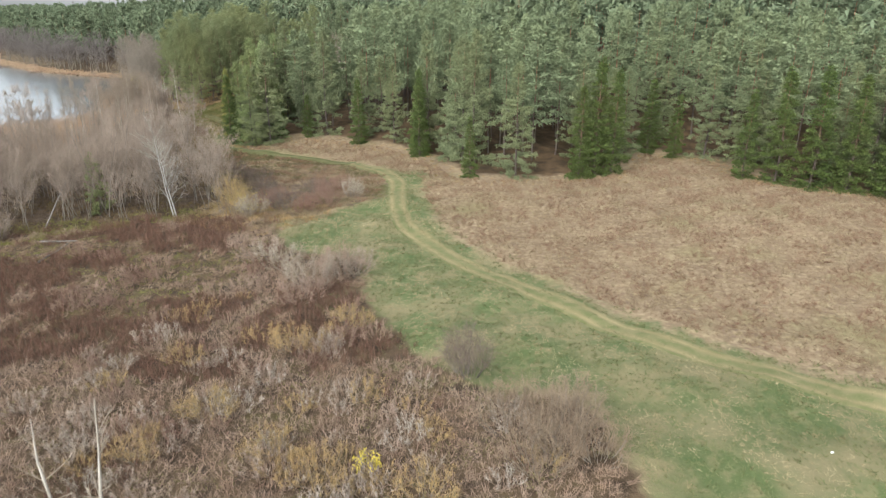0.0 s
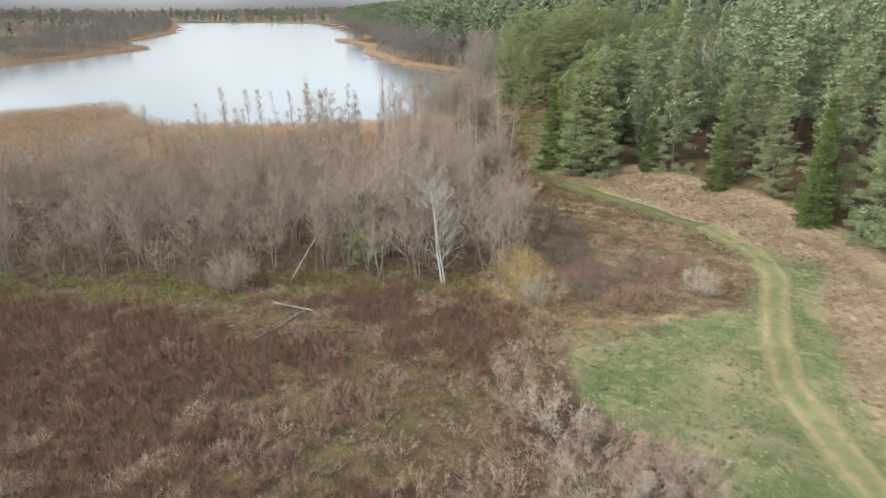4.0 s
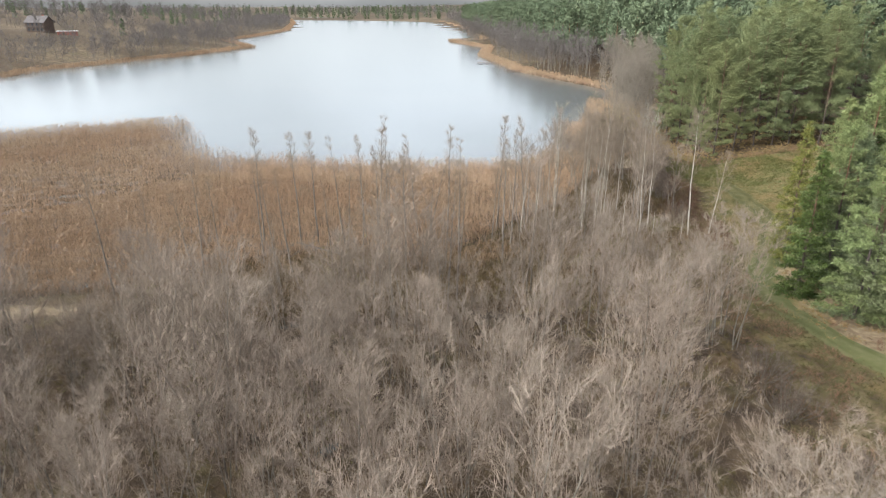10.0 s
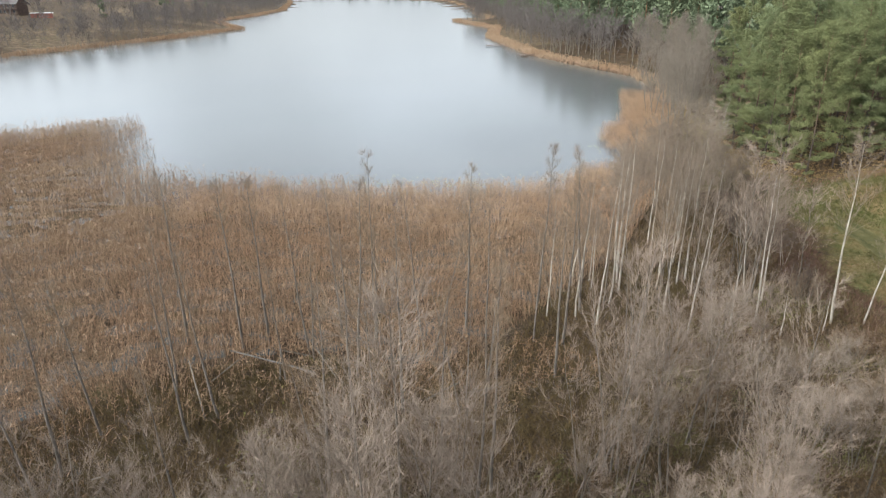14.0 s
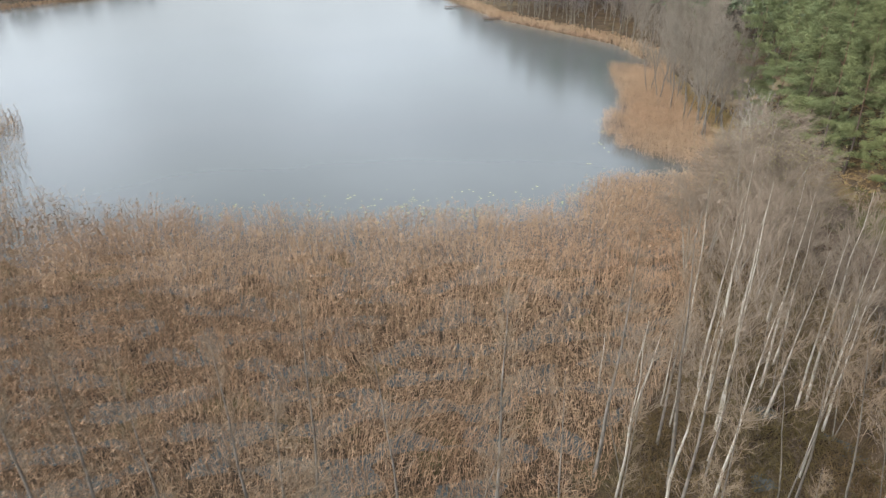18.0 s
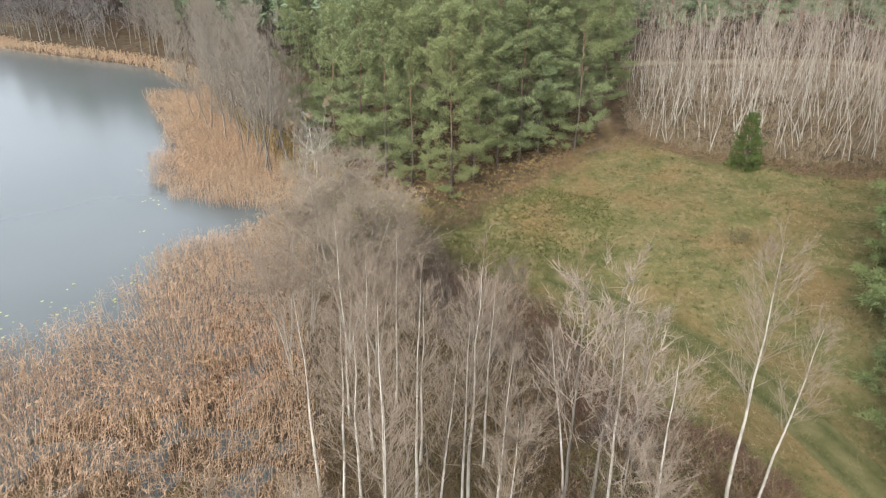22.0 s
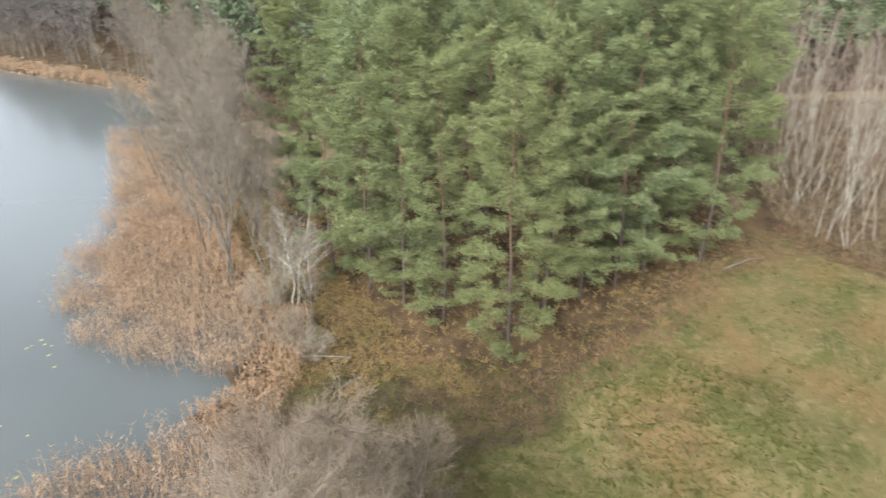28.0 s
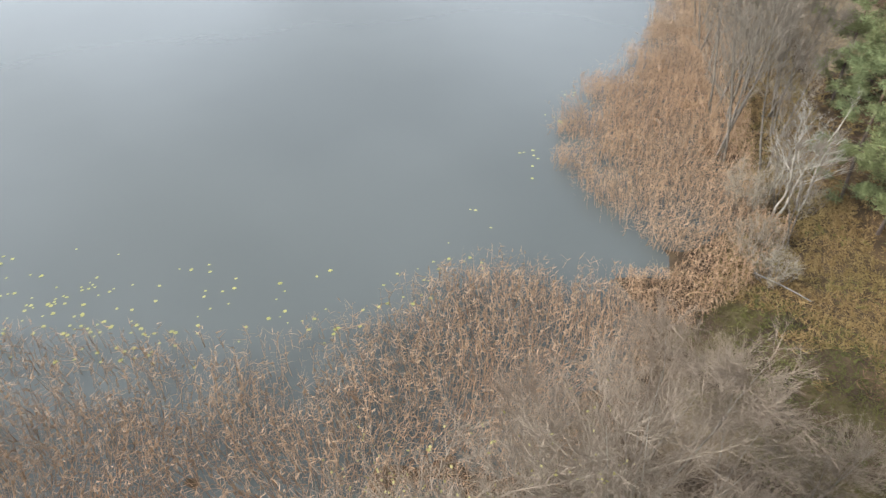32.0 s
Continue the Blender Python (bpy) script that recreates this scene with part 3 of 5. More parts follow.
def conifer_shape(seed, tall, girth, first, reach, gap, arms, tufts, spikes, spike, tuft, rounded=False, lift=0.3, droop=0.0, skip=0.0, inner=0.35, limbs=True, dead=0):
    """A conifer: trunk and limbs as tubes, needles as small puffs along the outer part of each limb."""
    rng = np.random.RandomState(seed)
    u = np.linspace(0, 1, 7)
    line = np.c_[np.cumsum(rng.normal(size=(7, 2)) * 0.005 * tall, 0) * (u[:, None] > 0), u * tall]
    line[0, 2] = -0.5
    wood, cen, out = [tube(line, girth * (1 - 0.92 * u), 7)], [], []
    w = np.linspace(0, 1, 4)[:, None]
    for at in np.arange(first * tall, tall * 0.97, gap) / tall:
        s = min(max((at - first) / (1 - first), 0.0), 1.0)
        if rounded:
            profile = min(1.0, 0.62 + 1.1 * s) * math.sqrt(max(0.02, 1 - (max(0.0, s - 0.3) / 0.72) ** 2))
        else:
            profile = min(1.0, 0.8 + 1.2 * s) * (1 - s) ** 0.8
        for az in rng.uniform(0, 6.28) + np.arange(arms) * 6.283 / arms + rng.normal(size=arms) * 0.3:
            if rng.uniform() < skip:
                continue
            length = tall * reach * profile * rng.uniform(0.6, 1.2) + 0.35
            high = min(max(at + rng.normal() * 0.5 * gap / tall, 0.012), 0.98)
            base = np.array([np.interp(high, u, line[:, a]) for a in range(3)])
            d = unit(np.array([np.cos(az), np.sin(az), lift * (0.15 + 1.3 * s * s) - droop * (1 - s) + rng.normal() * 0.22]))
            bend = base + d * w * length + np.array([0, 0, 0.14 * length]) * w**2 + rng.normal(size=(4, 3)) * 0.035 * length * w
            bend[:, 2] = np.maximum(bend[:, 2], 0.25)
            if limbs:
                wood.append(tube(bend, np.maximum(girth * 0.2 * (1 - 0.7 * at) * np.array([1, 0.75, 0.45, 0.15]), 0.008), 3))
            n = max(3, int(tufts * length / (tall * reach)))
            t = rng.uniform(inner, 1.0, n) ** 0.8
            q = np.stack([np.interp(t, w[:, 0], bend[:, a]) for a in range(3)], 1)
            across = unit(np.cross(d, [0, 0, 1.0]))
            q += across * (rng.uniform(-1, 1, n) * 0.34 * length * (1.25 - t))[:, None] + [0, 0, 1] * rng.normal(size=(n, 1)) * 0.07
            cen.append(q)
            out.append(np.repeat(d[None], n, 0))
    for _ in range(dead):
        at, az = rng.uniform(0.12, first + 0.3), rng.uniform(0, 6.28)
        base = np.array([np.interp(at, u, line[:, a]) for a in range(3)])
        d = np.array([np.cos(az), np.sin(az), rng.uniform(-0.35, 0.1)])
        bend = base + d * w * rng.uniform(0.8, 2.6) + rng.normal(size=(4, 3)) * 0.08 * w
        wood.append(tube(bend, [0.028, 0.022, 0.016, 0.006], 3))
    cen.append(line[-1] + rng.normal(size=(8, 3)) * [0.14, 0.14, 0.35] - [0, 0, 0.35])
    out.append(np.repeat([[0, 0, 1.0]], 8, 0))
    cen, out = np.concatenate(cen), np.concatenate(out)
    wide, flat = tuft
    o = unit(rng.normal(size=(len(cen) * spikes, 3)) + [0, 0, 0.35])
    q = np.repeat(cen, spikes, 0) + o * [wide, wide, wide * flat] * rng.uniform(0.45, 1.1, (len(o), 1)) * np.repeat(rng.uniform(0.7, 1.3, len(cen)), spikes)[:, None]
    d = unit(unit(rng.normal(size=o.shape)) * 0.7 + o * 0.4 + np.repeat(out, spikes, 0) * 0.3 + [0, 0, 0.3 - droop])
    side = unit(np.cross(d, o + rng.normal(size=o.shape) * 0.3)) * (spike[1] / 2 * rng.uniform(0.7, 1.3, (len(q), 1)))
    v = np.stack([q - side, q + side, q + d * spike[0] * rng.uniform(0.6, 1.3, (len(q), 1))], 1).reshape(-1, 3)
    return joined(wood), (v, np.arange(len(v)).reshape(-1, 3))


def tree(name, shape, wood_mat, fine_mat, fine_name="crown"):
    """A tree standing at the origin: an empty with its trunk and its crown."""
    root = new(name)
    root.empty_display_size = 0.5
    for part_name, (v, f), m, sm in (("trunk", shape[0], wood_mat, True), (fine_name, shape[1], fine_mat, False)):
        ob = new(part_name, mesh_of(part_name, v, f, m, sm))
        ob.parent = root
    return root


def scatter(poly, gap, seed, jitter=0.42, lo=None):
    """Places on a jittered grid inside a polygon."""
    r = np.random.RandomState(seed)
    x0, y0 = poly.min(0)
    x1, y1 = poly.max(0)
    gx, gy = np.meshgrid(np.arange(x0, x1, gap), np.arange(y0, y1, gap))
    p = np.stack([gx.ravel(), gy.ravel()], 1) + r.uniform(-jitter, jitter, (gx.size, 2)) * gap
    return p[inside(p, poly) > (0 if lo is None else lo)]


class Stand:
    """Trees of one kind, built in a few forms, each set out as copies of its own."""

    every = []

    def __init__(self, name, label, category, group, shapes, wood_mat, fine_mat, fine_name="crown"):
        self.forms = [tree(name, s, wood_mat, fine_mat, fine_name) for s in shapes]
        self.used = [False] * len(self.forms)
        Stand.every.append(self)
        self.tags = (label, category, group)

    def put(self, x, y, size=1.0, rng=None, form=None, label="", lean=0.0, z=None):
        rng = rng or np.random
        k = rng.randint(len(self.forms)) if form is None else form % len(self.forms)
        z = height([(x, y)])[0] if z is None else z
        m = pose(x, y, z - 0.05, rng.normal() * lean, rng.normal() * lean, rng.uniform(0, 360))
        sized = m @ Matrix.Diagonal((size, size, size * rng.uniform(0.94, 1.06), 1))
        if self.used[k]:
            ob = copy_thing(self.forms[k], m)
        else:
            ob = self.forms[k]
            self.used[k] = True
        ob.matrix_basis = sized
        return tagged(ob, label or self.tags[0], self.tags[1], self.tags[2])


def woods(name, label, category, group, places, shapes, sizes, mats, rng, kind="stuff"):
    """Many far trees as one object of two parts: all wood, all foliage."""
    root = tagged(new(name), label, category, group, kind)
    z = height(places)
    for which, part_name in ((0, "trunks"), (1, "crowns")):
        vs, fs, n = [], [], 0
        r = np.random.RandomState(5)
        for (x, y), h, s in zip(places, z, sizes):
            v, f = shapes[r.randint(len(shapes))][which]
            a = r.uniform(0, 6.28)
            c, q = np.cos(a) * s, np.sin(a) * s
            vs.append(np.stack([v[:, 0] * c - v[:, 1] * q + x, v[:, 0] * q + v[:, 1] * c + y, v[:, 2] * s + h], 1))
            fs.append(f + n)
            n += len(v)
        ob = new(part_name, mesh_of(part_name, np.concatenate(vs), np.concatenate(fs), mats[which]))
        ob.parent = root
    return root


def stuff(name, label, category, v, f, mat):
    return tagged(new(name, mesh_of(name, v, f, mat)), label, category, kind="stuff")


# ---- the wood ----
rng = np.random.RandomState(11)
pine_shapes = [conifer_shape(20 + k, 19.5, 0.20, 0.02 + 0.03 * (k % 3), 0.215 + 0.02 * (k % 2), 1.0, 5, 8, 40, (0.36, 0.095), (0.46, 0.6), False, 0.5, 0.15, 0.08, 0.22) for k in range(5)]
spruce_shapes = [conifer_shape(40 + k, 18.5, 0.22, 0.01, 0.175, 0.7, 7, 9, 12, (0.42, 0.13), (0.30, 0.6), False, 0.1, 0.42, 0.05, 0.25) for k in range(3)]
tall_shapes = [conifer_shape(50 + k, 22.0, 0.15, (0.42, 0.30, 0.05, 0.10)[k], (0.14, 0.15, 0.185, 0.175)[k], (1.0, 1.0, 1.05, 1.0)[k], 5, (7, 7, 9, 9)[k], 62, (0.30, 0.055), (0.42, 0.65), True, 0.85, 0.10, (0.2, 0.25, 0.22, 0.22)[k], 0.34, True, 18) for k in range(4)]
mid_shapes = [conifer_shape(60 + k, 19.0, 0.16, 0.36, 0.165, 1.2, 5, 5, 15, (0.52, 0.21), (0.56, 0.65), False, 0.5, 0.05, 0.05, 0.15, False) for k in range(4)]
low_shapes = [conifer_shape(75 + k, 15.0, 0.2, 0.08, 0.2, 1.8, 4, 4, 5, (1.4, 0.7), (0.8, 0.6), False, 0.3, 0.1, 0.0, 0.1, False) for k in range(2)]
far_shapes = [conifer_shape(70 + k, 18.0, 0.2, 0.42, 0.18, 1.8, 4, 4, 6, (1.1, 0.55), (0.75, 0.6), False, 0.4, 0.0, 0.0, 0.1, False) for k in range(3)]

SPRUCES = [(50, 98, 0.9), (54, 95.5, 0.98), (58.5, 93.8, 0.92), (63, 91.8, 1.0), (68, 90, 0.95), (46.5, 101, 0.7), (24.3, 106.8, 0.95), (27.3, 107.2, 0.85), (21.6, 105.4, 0.8), (37.5, 123.5, 0.75), (41, 118.5, 0.6),
           (-46.3, 136.5, 0.75), (-18.5, 132, 0.7), (-5.3, 119.5, 0.72), (3.8, 102.6, 0.5), (-36.5, 140, 0.6), (-30, 137.5, 0.5)]
pines = Stand("pine", "bushy green pine with branches down to the ground", "pine tree", "pines at the edge of the wood", pine_shapes, EDGE_BARK, EDGE_PINE)
light_pines = Stand("pine", "light green bushy pine beside the north meadow", "pine tree", "pines by the north meadow", pine_shapes[:3], EDGE_BARK, PINE)
spruces = Stand("spruce", "dark green spruce with drooping branches", "spruce tree", "spruces at the edge of the wood", spruce_shapes, PINE_BARK, SPRUCE)
grove = Stand("tall_pine", "tall pine with an orange upper trunk", "pine tree", "tall pines by the lake", tall_shapes, PINE_BARK, GROVE_PINE)

p = scatter(FOREST, 5.2, 1, 0.46, 1.6)
deep = inside(p, FOREST)
front = (deep < 8.5) & (p[:, 1] < 200) & (p[:, 0] < 75) & (p[:, 0] > -62)
for (x, y) in p[front]:
    if min(np.hypot(x - sx, y - sy) for sx, sy, _ in SPRUCES) < 4.0:
        continue
    if rng.uniform() < 0.08:
        spruces.put(x, y, rng.uniform(0.65, 1.0), rng)
    else:
        pines.put(x, y, rng.uniform(0.72, 1.08), rng)
for x, y, s in ((-42.3, 160.5, 0.95), (-39.5, 166.5, 1.0), (-45.2, 154.5, 0.9), (-36, 171, 0.9), (-44.3, 139, 0.85), (-46.2, 143.5, 0.8), (-43.8, 147.5, 1.0), (-42.5, 152, 1.0), (-41, 134, 0.85), (-38, 137, 0.95), (-47.2, 151.5, 0.85)):
    light_pines.put(x, y, s, rng)
for x, y, s in SPRUCES:
    spruces.put(x, y, s, rng)
rest = p[~front]
dist = np.hypot(rest[:, 0] + 20, rest[:, 1] - 60)
near = (dist < 190) & (inside(rest, FOREST) < 32)
woods("pine_wood", "dense green pine wood on the rising ground", "wood", "", rest[near], mid_shapes, rng.uniform(0.75, 1.2, near.sum()), (EDGE_BARK, MID_PINE), rng)
q = scatter(FOREST, 7.0, 2)
d2 = np.hypot(q[:, 0] + 20, q[:, 1] - 60)
w = inside(q, FOREST)
q = q[((d2 >= 190) & (d2 < 1000) & (w < 62) & (w > 2) & (q[:, 0] < 40)) | ((w > 32) & (d2 < 190) & (w < 60)) | ((w > 47) & (w < 125) & (q[:, 1] < 275) & (q[:, 0] > -40) & (q[:, 0] < 190))]
woods("distant_wood", "distant green pine wood along the shore", "wood", "", q, far_shapes, rng.uniform(1.0, 1.4, len(q)), (EDGE_BARK, HAZED_PINE), rng)

FRONT = [(-72.5, 189.8), (-67.2, 194.2), (-57.9, 198), (-83, 199.8), (-76.9, 194.6), (-62.2, 197), (-86.4, 203), (-70.0, 192.2), (-80, 197), (-64.6, 195.6)]
for k, (x, y) in enumerate(FRONT):
    grove.put(x, y, rng.uniform(0.84, 0.98), rng, 2 + k % 2)
for (x, y) in scatter(GROVE, 5.6, 3, 0.45):
    if min(np.hypot(x - fx, y - fy) for fx, fy in FRONT) < 2.8 or (y < 192 and x > -78):
        continue
    edge_form = 2 + rng.randint(2) if inside(np.array([(x, y)]), GROVE)[0] < 5.5 else rng.randint(2)
    grove.put(x, y, rng.uniform(0.88, 1.1), rng, edge_form)
for x, y in ((-52, 210), (-50.5, 216), (-52.5, 222), (-49, 226), (-47.5, 231)):
    grove.put(x, y, rng.uniform(0.8, 1.0), rng, 2 + rng.randint(2))
# single conifers: a yellowing spruce at the bend, a young pine in the thicket, a young spruce before the birches
yellow_spruce = Stand("spruce", "yellowing spruce beside the track", "spruce tree", "", [conifer_shape(46, 17.0, 0.2, 0.02, 0.16, 0.62, 6, 9, 12, (0.38, 0.11), (0.28, 0.6), False, 0.1, 0.35, 0.05, 0.3)], PINE_BARK,
                      plant("yellowing_needles", (0.055, 0.068, 0.014), (0.165, 0.160, 0.040), (0.10, 0.10, 0.028), 0.6, 0.15))
yellow_spruce.put(-49.8, 147.3, 0.80, rng)
young = Stand("young_pine", "young light-green pine among bare alders", "pine tree", "", [conifer_shape(47, 8.0, 0.09, 0.08, 0.22, 0.6, 5, 6, 20, (0.30, 0.08), (0.32, 0.6), False, 0.6, 0.0)], PINE_BARK, PINE)
young.put(-46.5, 83.5, 1.0, rng)
dark_spruce = Stand("young_spruce", "small dense dark green spruce beside bare birches", "spruce tree", "", [conifer_shape(48, 5.6, 0.1, 0.01, 0.33, 0.34, 7, 8, 12, (0.26, 0.08), (0.2, 0.6), False, 0.1, 0.2, 0.0, 0.3)], PINE_BARK, SPRUCE)
dark_spruce.put(-41.5, 189.5, 1.0, rng)

# ---- the thicket ----
alder_shapes = [bare_shape(80 + k, 10.2, 0.075, 1 + (k % 3), 38, 6, 10, 0.28, 0.24, 0.07, 0.015, 0.6, 0.8, 1.0, False, 0.2, 0.005) for k in range(6)]
lite_alders = [bare_shape(86 + k, 10.2, 0.075, 1 + (k % 3), 26, 5, 7, 0.28, 0.24, 0.07, 0.024, 0.65, 0.8, 1.0, True) for k in range(4)]
alders = Stand("alder", "bare grey alder in a dense thicket", "tree", "alders of the thicket", alder_shapes, ALDER_BARK, TWIG)
p = scatter(THICKET, 2.5, 4, 0.5)
p = p[lumps(p, 11, 1.0, 21) > -1.0 + 1.7 * smooth(p[:, 1], 122, 134)]
p = p[np.argsort(np.hypot(p[:, 0] + 55, p[:, 1] - 105))]
east_rim = smooth(p[:, 0], -50, -44) * smooth(p[:, 1], 98, 106)
p = p[np.random.RandomState(25).uniform(size=len(p)) > 0.75 * east_rim]
tops = 0.94 + lumps(p, 14, 0.16, 22) - 0.2 * smooth(p[:, 0], -50, -44) * smooth(p[:, 1], 98, 106)
for (x, y), s in zip(p[:290], tops):
    alders.put(x, y, s * rng.uniform(0.6, 1.14), rng, lean=3.0)
if len(p) > 290:
    woods("alder_thicket", "dense thicket of bare grey alders", "thicket", "", p[290:], lite_alders, tops[290:] * rng.uniform(0.72, 1.12, len(p) - 290), (ALDER_BARK, TWIG), rng)
for x, y, s in ((-31.3, 89.2, 0.9), (-30.6, 85.4, 0.75), (-33.2, 91.4, 0.95), (-34.8, 94, 0.95), (-33.5, 87, 0.9), (-35.5, 97.5, 0.9), (-38.5, 82.6, 0.85), (-41.3, 80.6, 0.8)):
    alders.put(x, y, s, rng, lean=3)
# thin tall stems between the thicket and the reeds
slim_shapes = [bare_shape(90 + k, 14.0, 0.12, 1 + (k == 3), 70, 4, 5, 0.08, 0.34, 0.04, 0.012, 0.5, 0.6, 0.8, False, 0.22, 0.003) for k in range(5)]
slim = Stand("slim_alder", "slim bare alder with a pale trunk at the reeds", "tree", "slim alders at the reeds", slim_shapes, DARK_BARK, TWIG_BROWN)
for (x, y) in scatter(FRINGE, 5.6, 14, 0.5, -0.5):
    if y < 140:
        slim.put(x, y, rng.uniform(0.6, 1.0), rng, lean=3.5)
for x, y in ((-94.2, 114.9), (-98.4, 112.7), (-93.1, 116.4), (-89.1, 120.5), (-89.5, 117.4), (-79.3, 116.9), (-82.9, 123.0), (-81.8, 126.6), (-77.2, 122.9), (-84.7, 117.8), (-80.8, 135.1), (-77.3, 136.4), (-86.6, 121.5)):
    slim.put(x, y, rng.uniform(0.92, 1.08), rng, lean=2.0)
# pale-stemmed birches between the reeds and the north meadow: place and height, and how far the top leans east
crown_shapes = [bare_shape(100 + k, 13.0, 0.10, 1, 38, 6, 8, 0.19, 0.38, 0.03, 0.012, 0.5, 0.9, 1.0, False, 0.3, 0.005) for k in range(4)]
strip = Stand("birch", "bare birch with a pale trunk between reeds and meadow", "birch tree", "birches beside the north meadow", crown_shapes, STEM_BARK, TWIG_TAN)
BIRCHES = [(-78.5, 145.6, 12.6, 0), (-77.5, 143.5, 14, 0), (-76.5, 141.9, 14.6, 0.2), (-75.4, 148.1, 12.8, 0), (-74.6, 145.6, 11.6, 1.2), (-73.2, 146.8, 11.3, 0), (-72.8, 147.8, 13, 0.2), (-71.6, 146.1, 11.8, 0),
           (-67.9, 148.7, 9.8, -1.2), (-66, 147.3, 11.8, -0.2), (-65.3, 143.1, 11.3, -0.4), (-60.5, 146.3, 14.2, -0.8), (-58.5, 147.4, 10.2, 0.8), (-78.8, 141.1, 8.2, 0), (-79.9, 142.7, 7.2, 0.3),
           (-79.2, 134.2, 11, 0.3), (-76.9, 135, 12, 0.4), (-75, 134.9, 12.5, 0.6), (-76.2, 139.5, 12.5, 0.3), (-77.9, 152, 12.5, 0), (-75.3, 151, 11.5, 0.3), (-71.9, 150.4, 11, 0.2), (-72, 141.1, 12, 0.4), (-68.8, 137.9, 11.5, 0.5),
           (-79.6, 155, 12.8, 0), (-76.8, 156, 11.2, 0.3), (-80.4, 149, 12, -0.2)]
for x, y, tall, lean in BIRCHES:
    ob = strip.put(x, y, tall / 13.0, rng)
    turn = Matrix.Rotation(math.atan2(lean, tall), 4, "Y")
    ob.matrix_basis = Matrix.Translation(ob.matrix_basis.translation) @ turn @ Matrix.Translation(-ob.matrix_basis.translation) @ ob.matrix_basis
snags = Stand("dead_birch", "broken pale dead birch in the wet strip", "dead tree", "broken stems", [bare_shape(155 + k, 5.5, 0.10, 1, 7, 2, 2, 0.16, 0.45, 0.06, 0.02, 0.4) for k in range(2)], STEM_BARK, TWIG_PALE)
for x, y, tall in ((-66.7, 141.5, 5.8), (-63, 141.5, 3.6), (-60.7, 144.5, 3.4), (-83.7, 142.3, 4.4), (-82.2, 144.4, 4.6), (-80.9, 141.1, 6.5)):
    snags.put(x, y, tall / 5.5, rng, lean=3)
# slender alders filling the wet strip, and spreading crowns above the reeds
slender = Stand("slender_alder", "slender bare alder in the wet strip by the reeds", "tree", "slender alders", [bare_shape(160 + k, 11.5, 0.07, 1 + k % 2, 22, 5, 6, 0.15, 0.4, 0.07, 0.014, 0.5, 0.9, 0.8) for k in range(4)], ALDER_BARK, TWIG_BROWN)
for (x, y) in scatter(FRINGE, 5.6, 162, 0.5):
    if 134 < y < 158:
        slender.put(x, y, rng.uniform(0.7, 1.1), rng, lean=3)
# broad crowns of fine twigs over the reeds' edge
dome_shapes = [bare_shape(170 + k, 13.0, 0.12, 3, 100, 9, 14, 0.33, 0.26, 0.06, 0.0145, 0.6, 0.35, 0.5, False, 0.26) for k in range(3)]
broad = Stand("broad_alder", "broad bare alder with a dense fine grey-tan crown", "tree", "broad alders above the reeds", dome_shapes, PALE_BARK, TWIG_TAN)
for x, y, tall in ((-82, 170.6, 12.4), (-78.7, 166.9, 12.5), (-83.6, 165.5, 12), (-83.8, 175.2, 9.0), (-80.4, 175, 9.2), (-77.2, 171.5, 8.0), (-84, 160, 11.5), (-78.2, 159.5, 11.5), (-77.6, 177, 6.4), (-85.6, 170.5, 8.2)):
    broad.put(x, y, tall / 13.0, rng, lean=2)
dusky = Stand("round_alder", "round dark grey-brown leafless alder at the meadow's edge", "tree", "round alders by the meadow", dome_shapes[:2], PALE_BARK, TWIG_DARK)
for x, y, tall in ((-71.3, 159.3, 8.0), (-75.5, 174, 5.4), (-73.6, 168.5, 5.0), (-66.5, 155.5, 5.0)):
    dusky.put(x, y, tall / 13.0, rng, lean=2)
# tall bare alders on the bank behind the reed tongue and along the shore
bank_shapes = [bare_shape(110 + k, 17.0, 0.14, 1 + k % 3, 60, 7, 11, 0.20, 0.24, 0.05, 0.019, 0.8, 0.9, 1.25) for k in range(4)]
bank = Stand("tall_alder", "tall bare grey alder on the lake bank", "tree", "alders on the lake bank", bank_shapes, ALDER_BARK, TWIG_GREY)
for k, (x, y) in enumerate([(-89, 199), (-92, 203), (-94, 209), (-97, 207), (-99, 213), (-102, 219), (-104, 216), (-106, 225), (-109, 231), (-103, 228), (-112, 240), (-114, 247), (-108, 243),
                            (-118, 256), (-122, 262), (-113, 258), (-128, 268), (-134, 275), (-126, 277), (-140, 287), (-147, 294), (-86.5, 195), (-96, 212), (-100, 209), (-108, 221), (-105, 232), (-110, 236), (-116, 251), (-100, 224), (-107, 238), (-121, 257), (-131, 272), (-112, 228), (-95, 202)]):
    bank.put(x, y, rng.uniform(0.8, 1.1) * (0.55 if k in (0, 21) else 1), rng, lean=2)
pale_shapes = [bare_shape(115 + k, 9.0, 0.13, 2, 26, 4, 5, 0.30, 0.2, 0.05, 0.02, 0.5, 0.5, 0.7, False, 0.5, 0.014, True) for k in range(2)]
pale = Stand("dead_alder", "pale dead alder with crooked bare limbs on the bank", "tree", "pale dead alders", pale_shapes, STEM_BARK, TWIG_WHITE)
for x, y, s in ((-88.4, 197.2, 1.0), (-90.3, 200, 0.9), (-87.8, 199.5, 0.85)):
    pale.put(x, y, s, rng, lean=4)
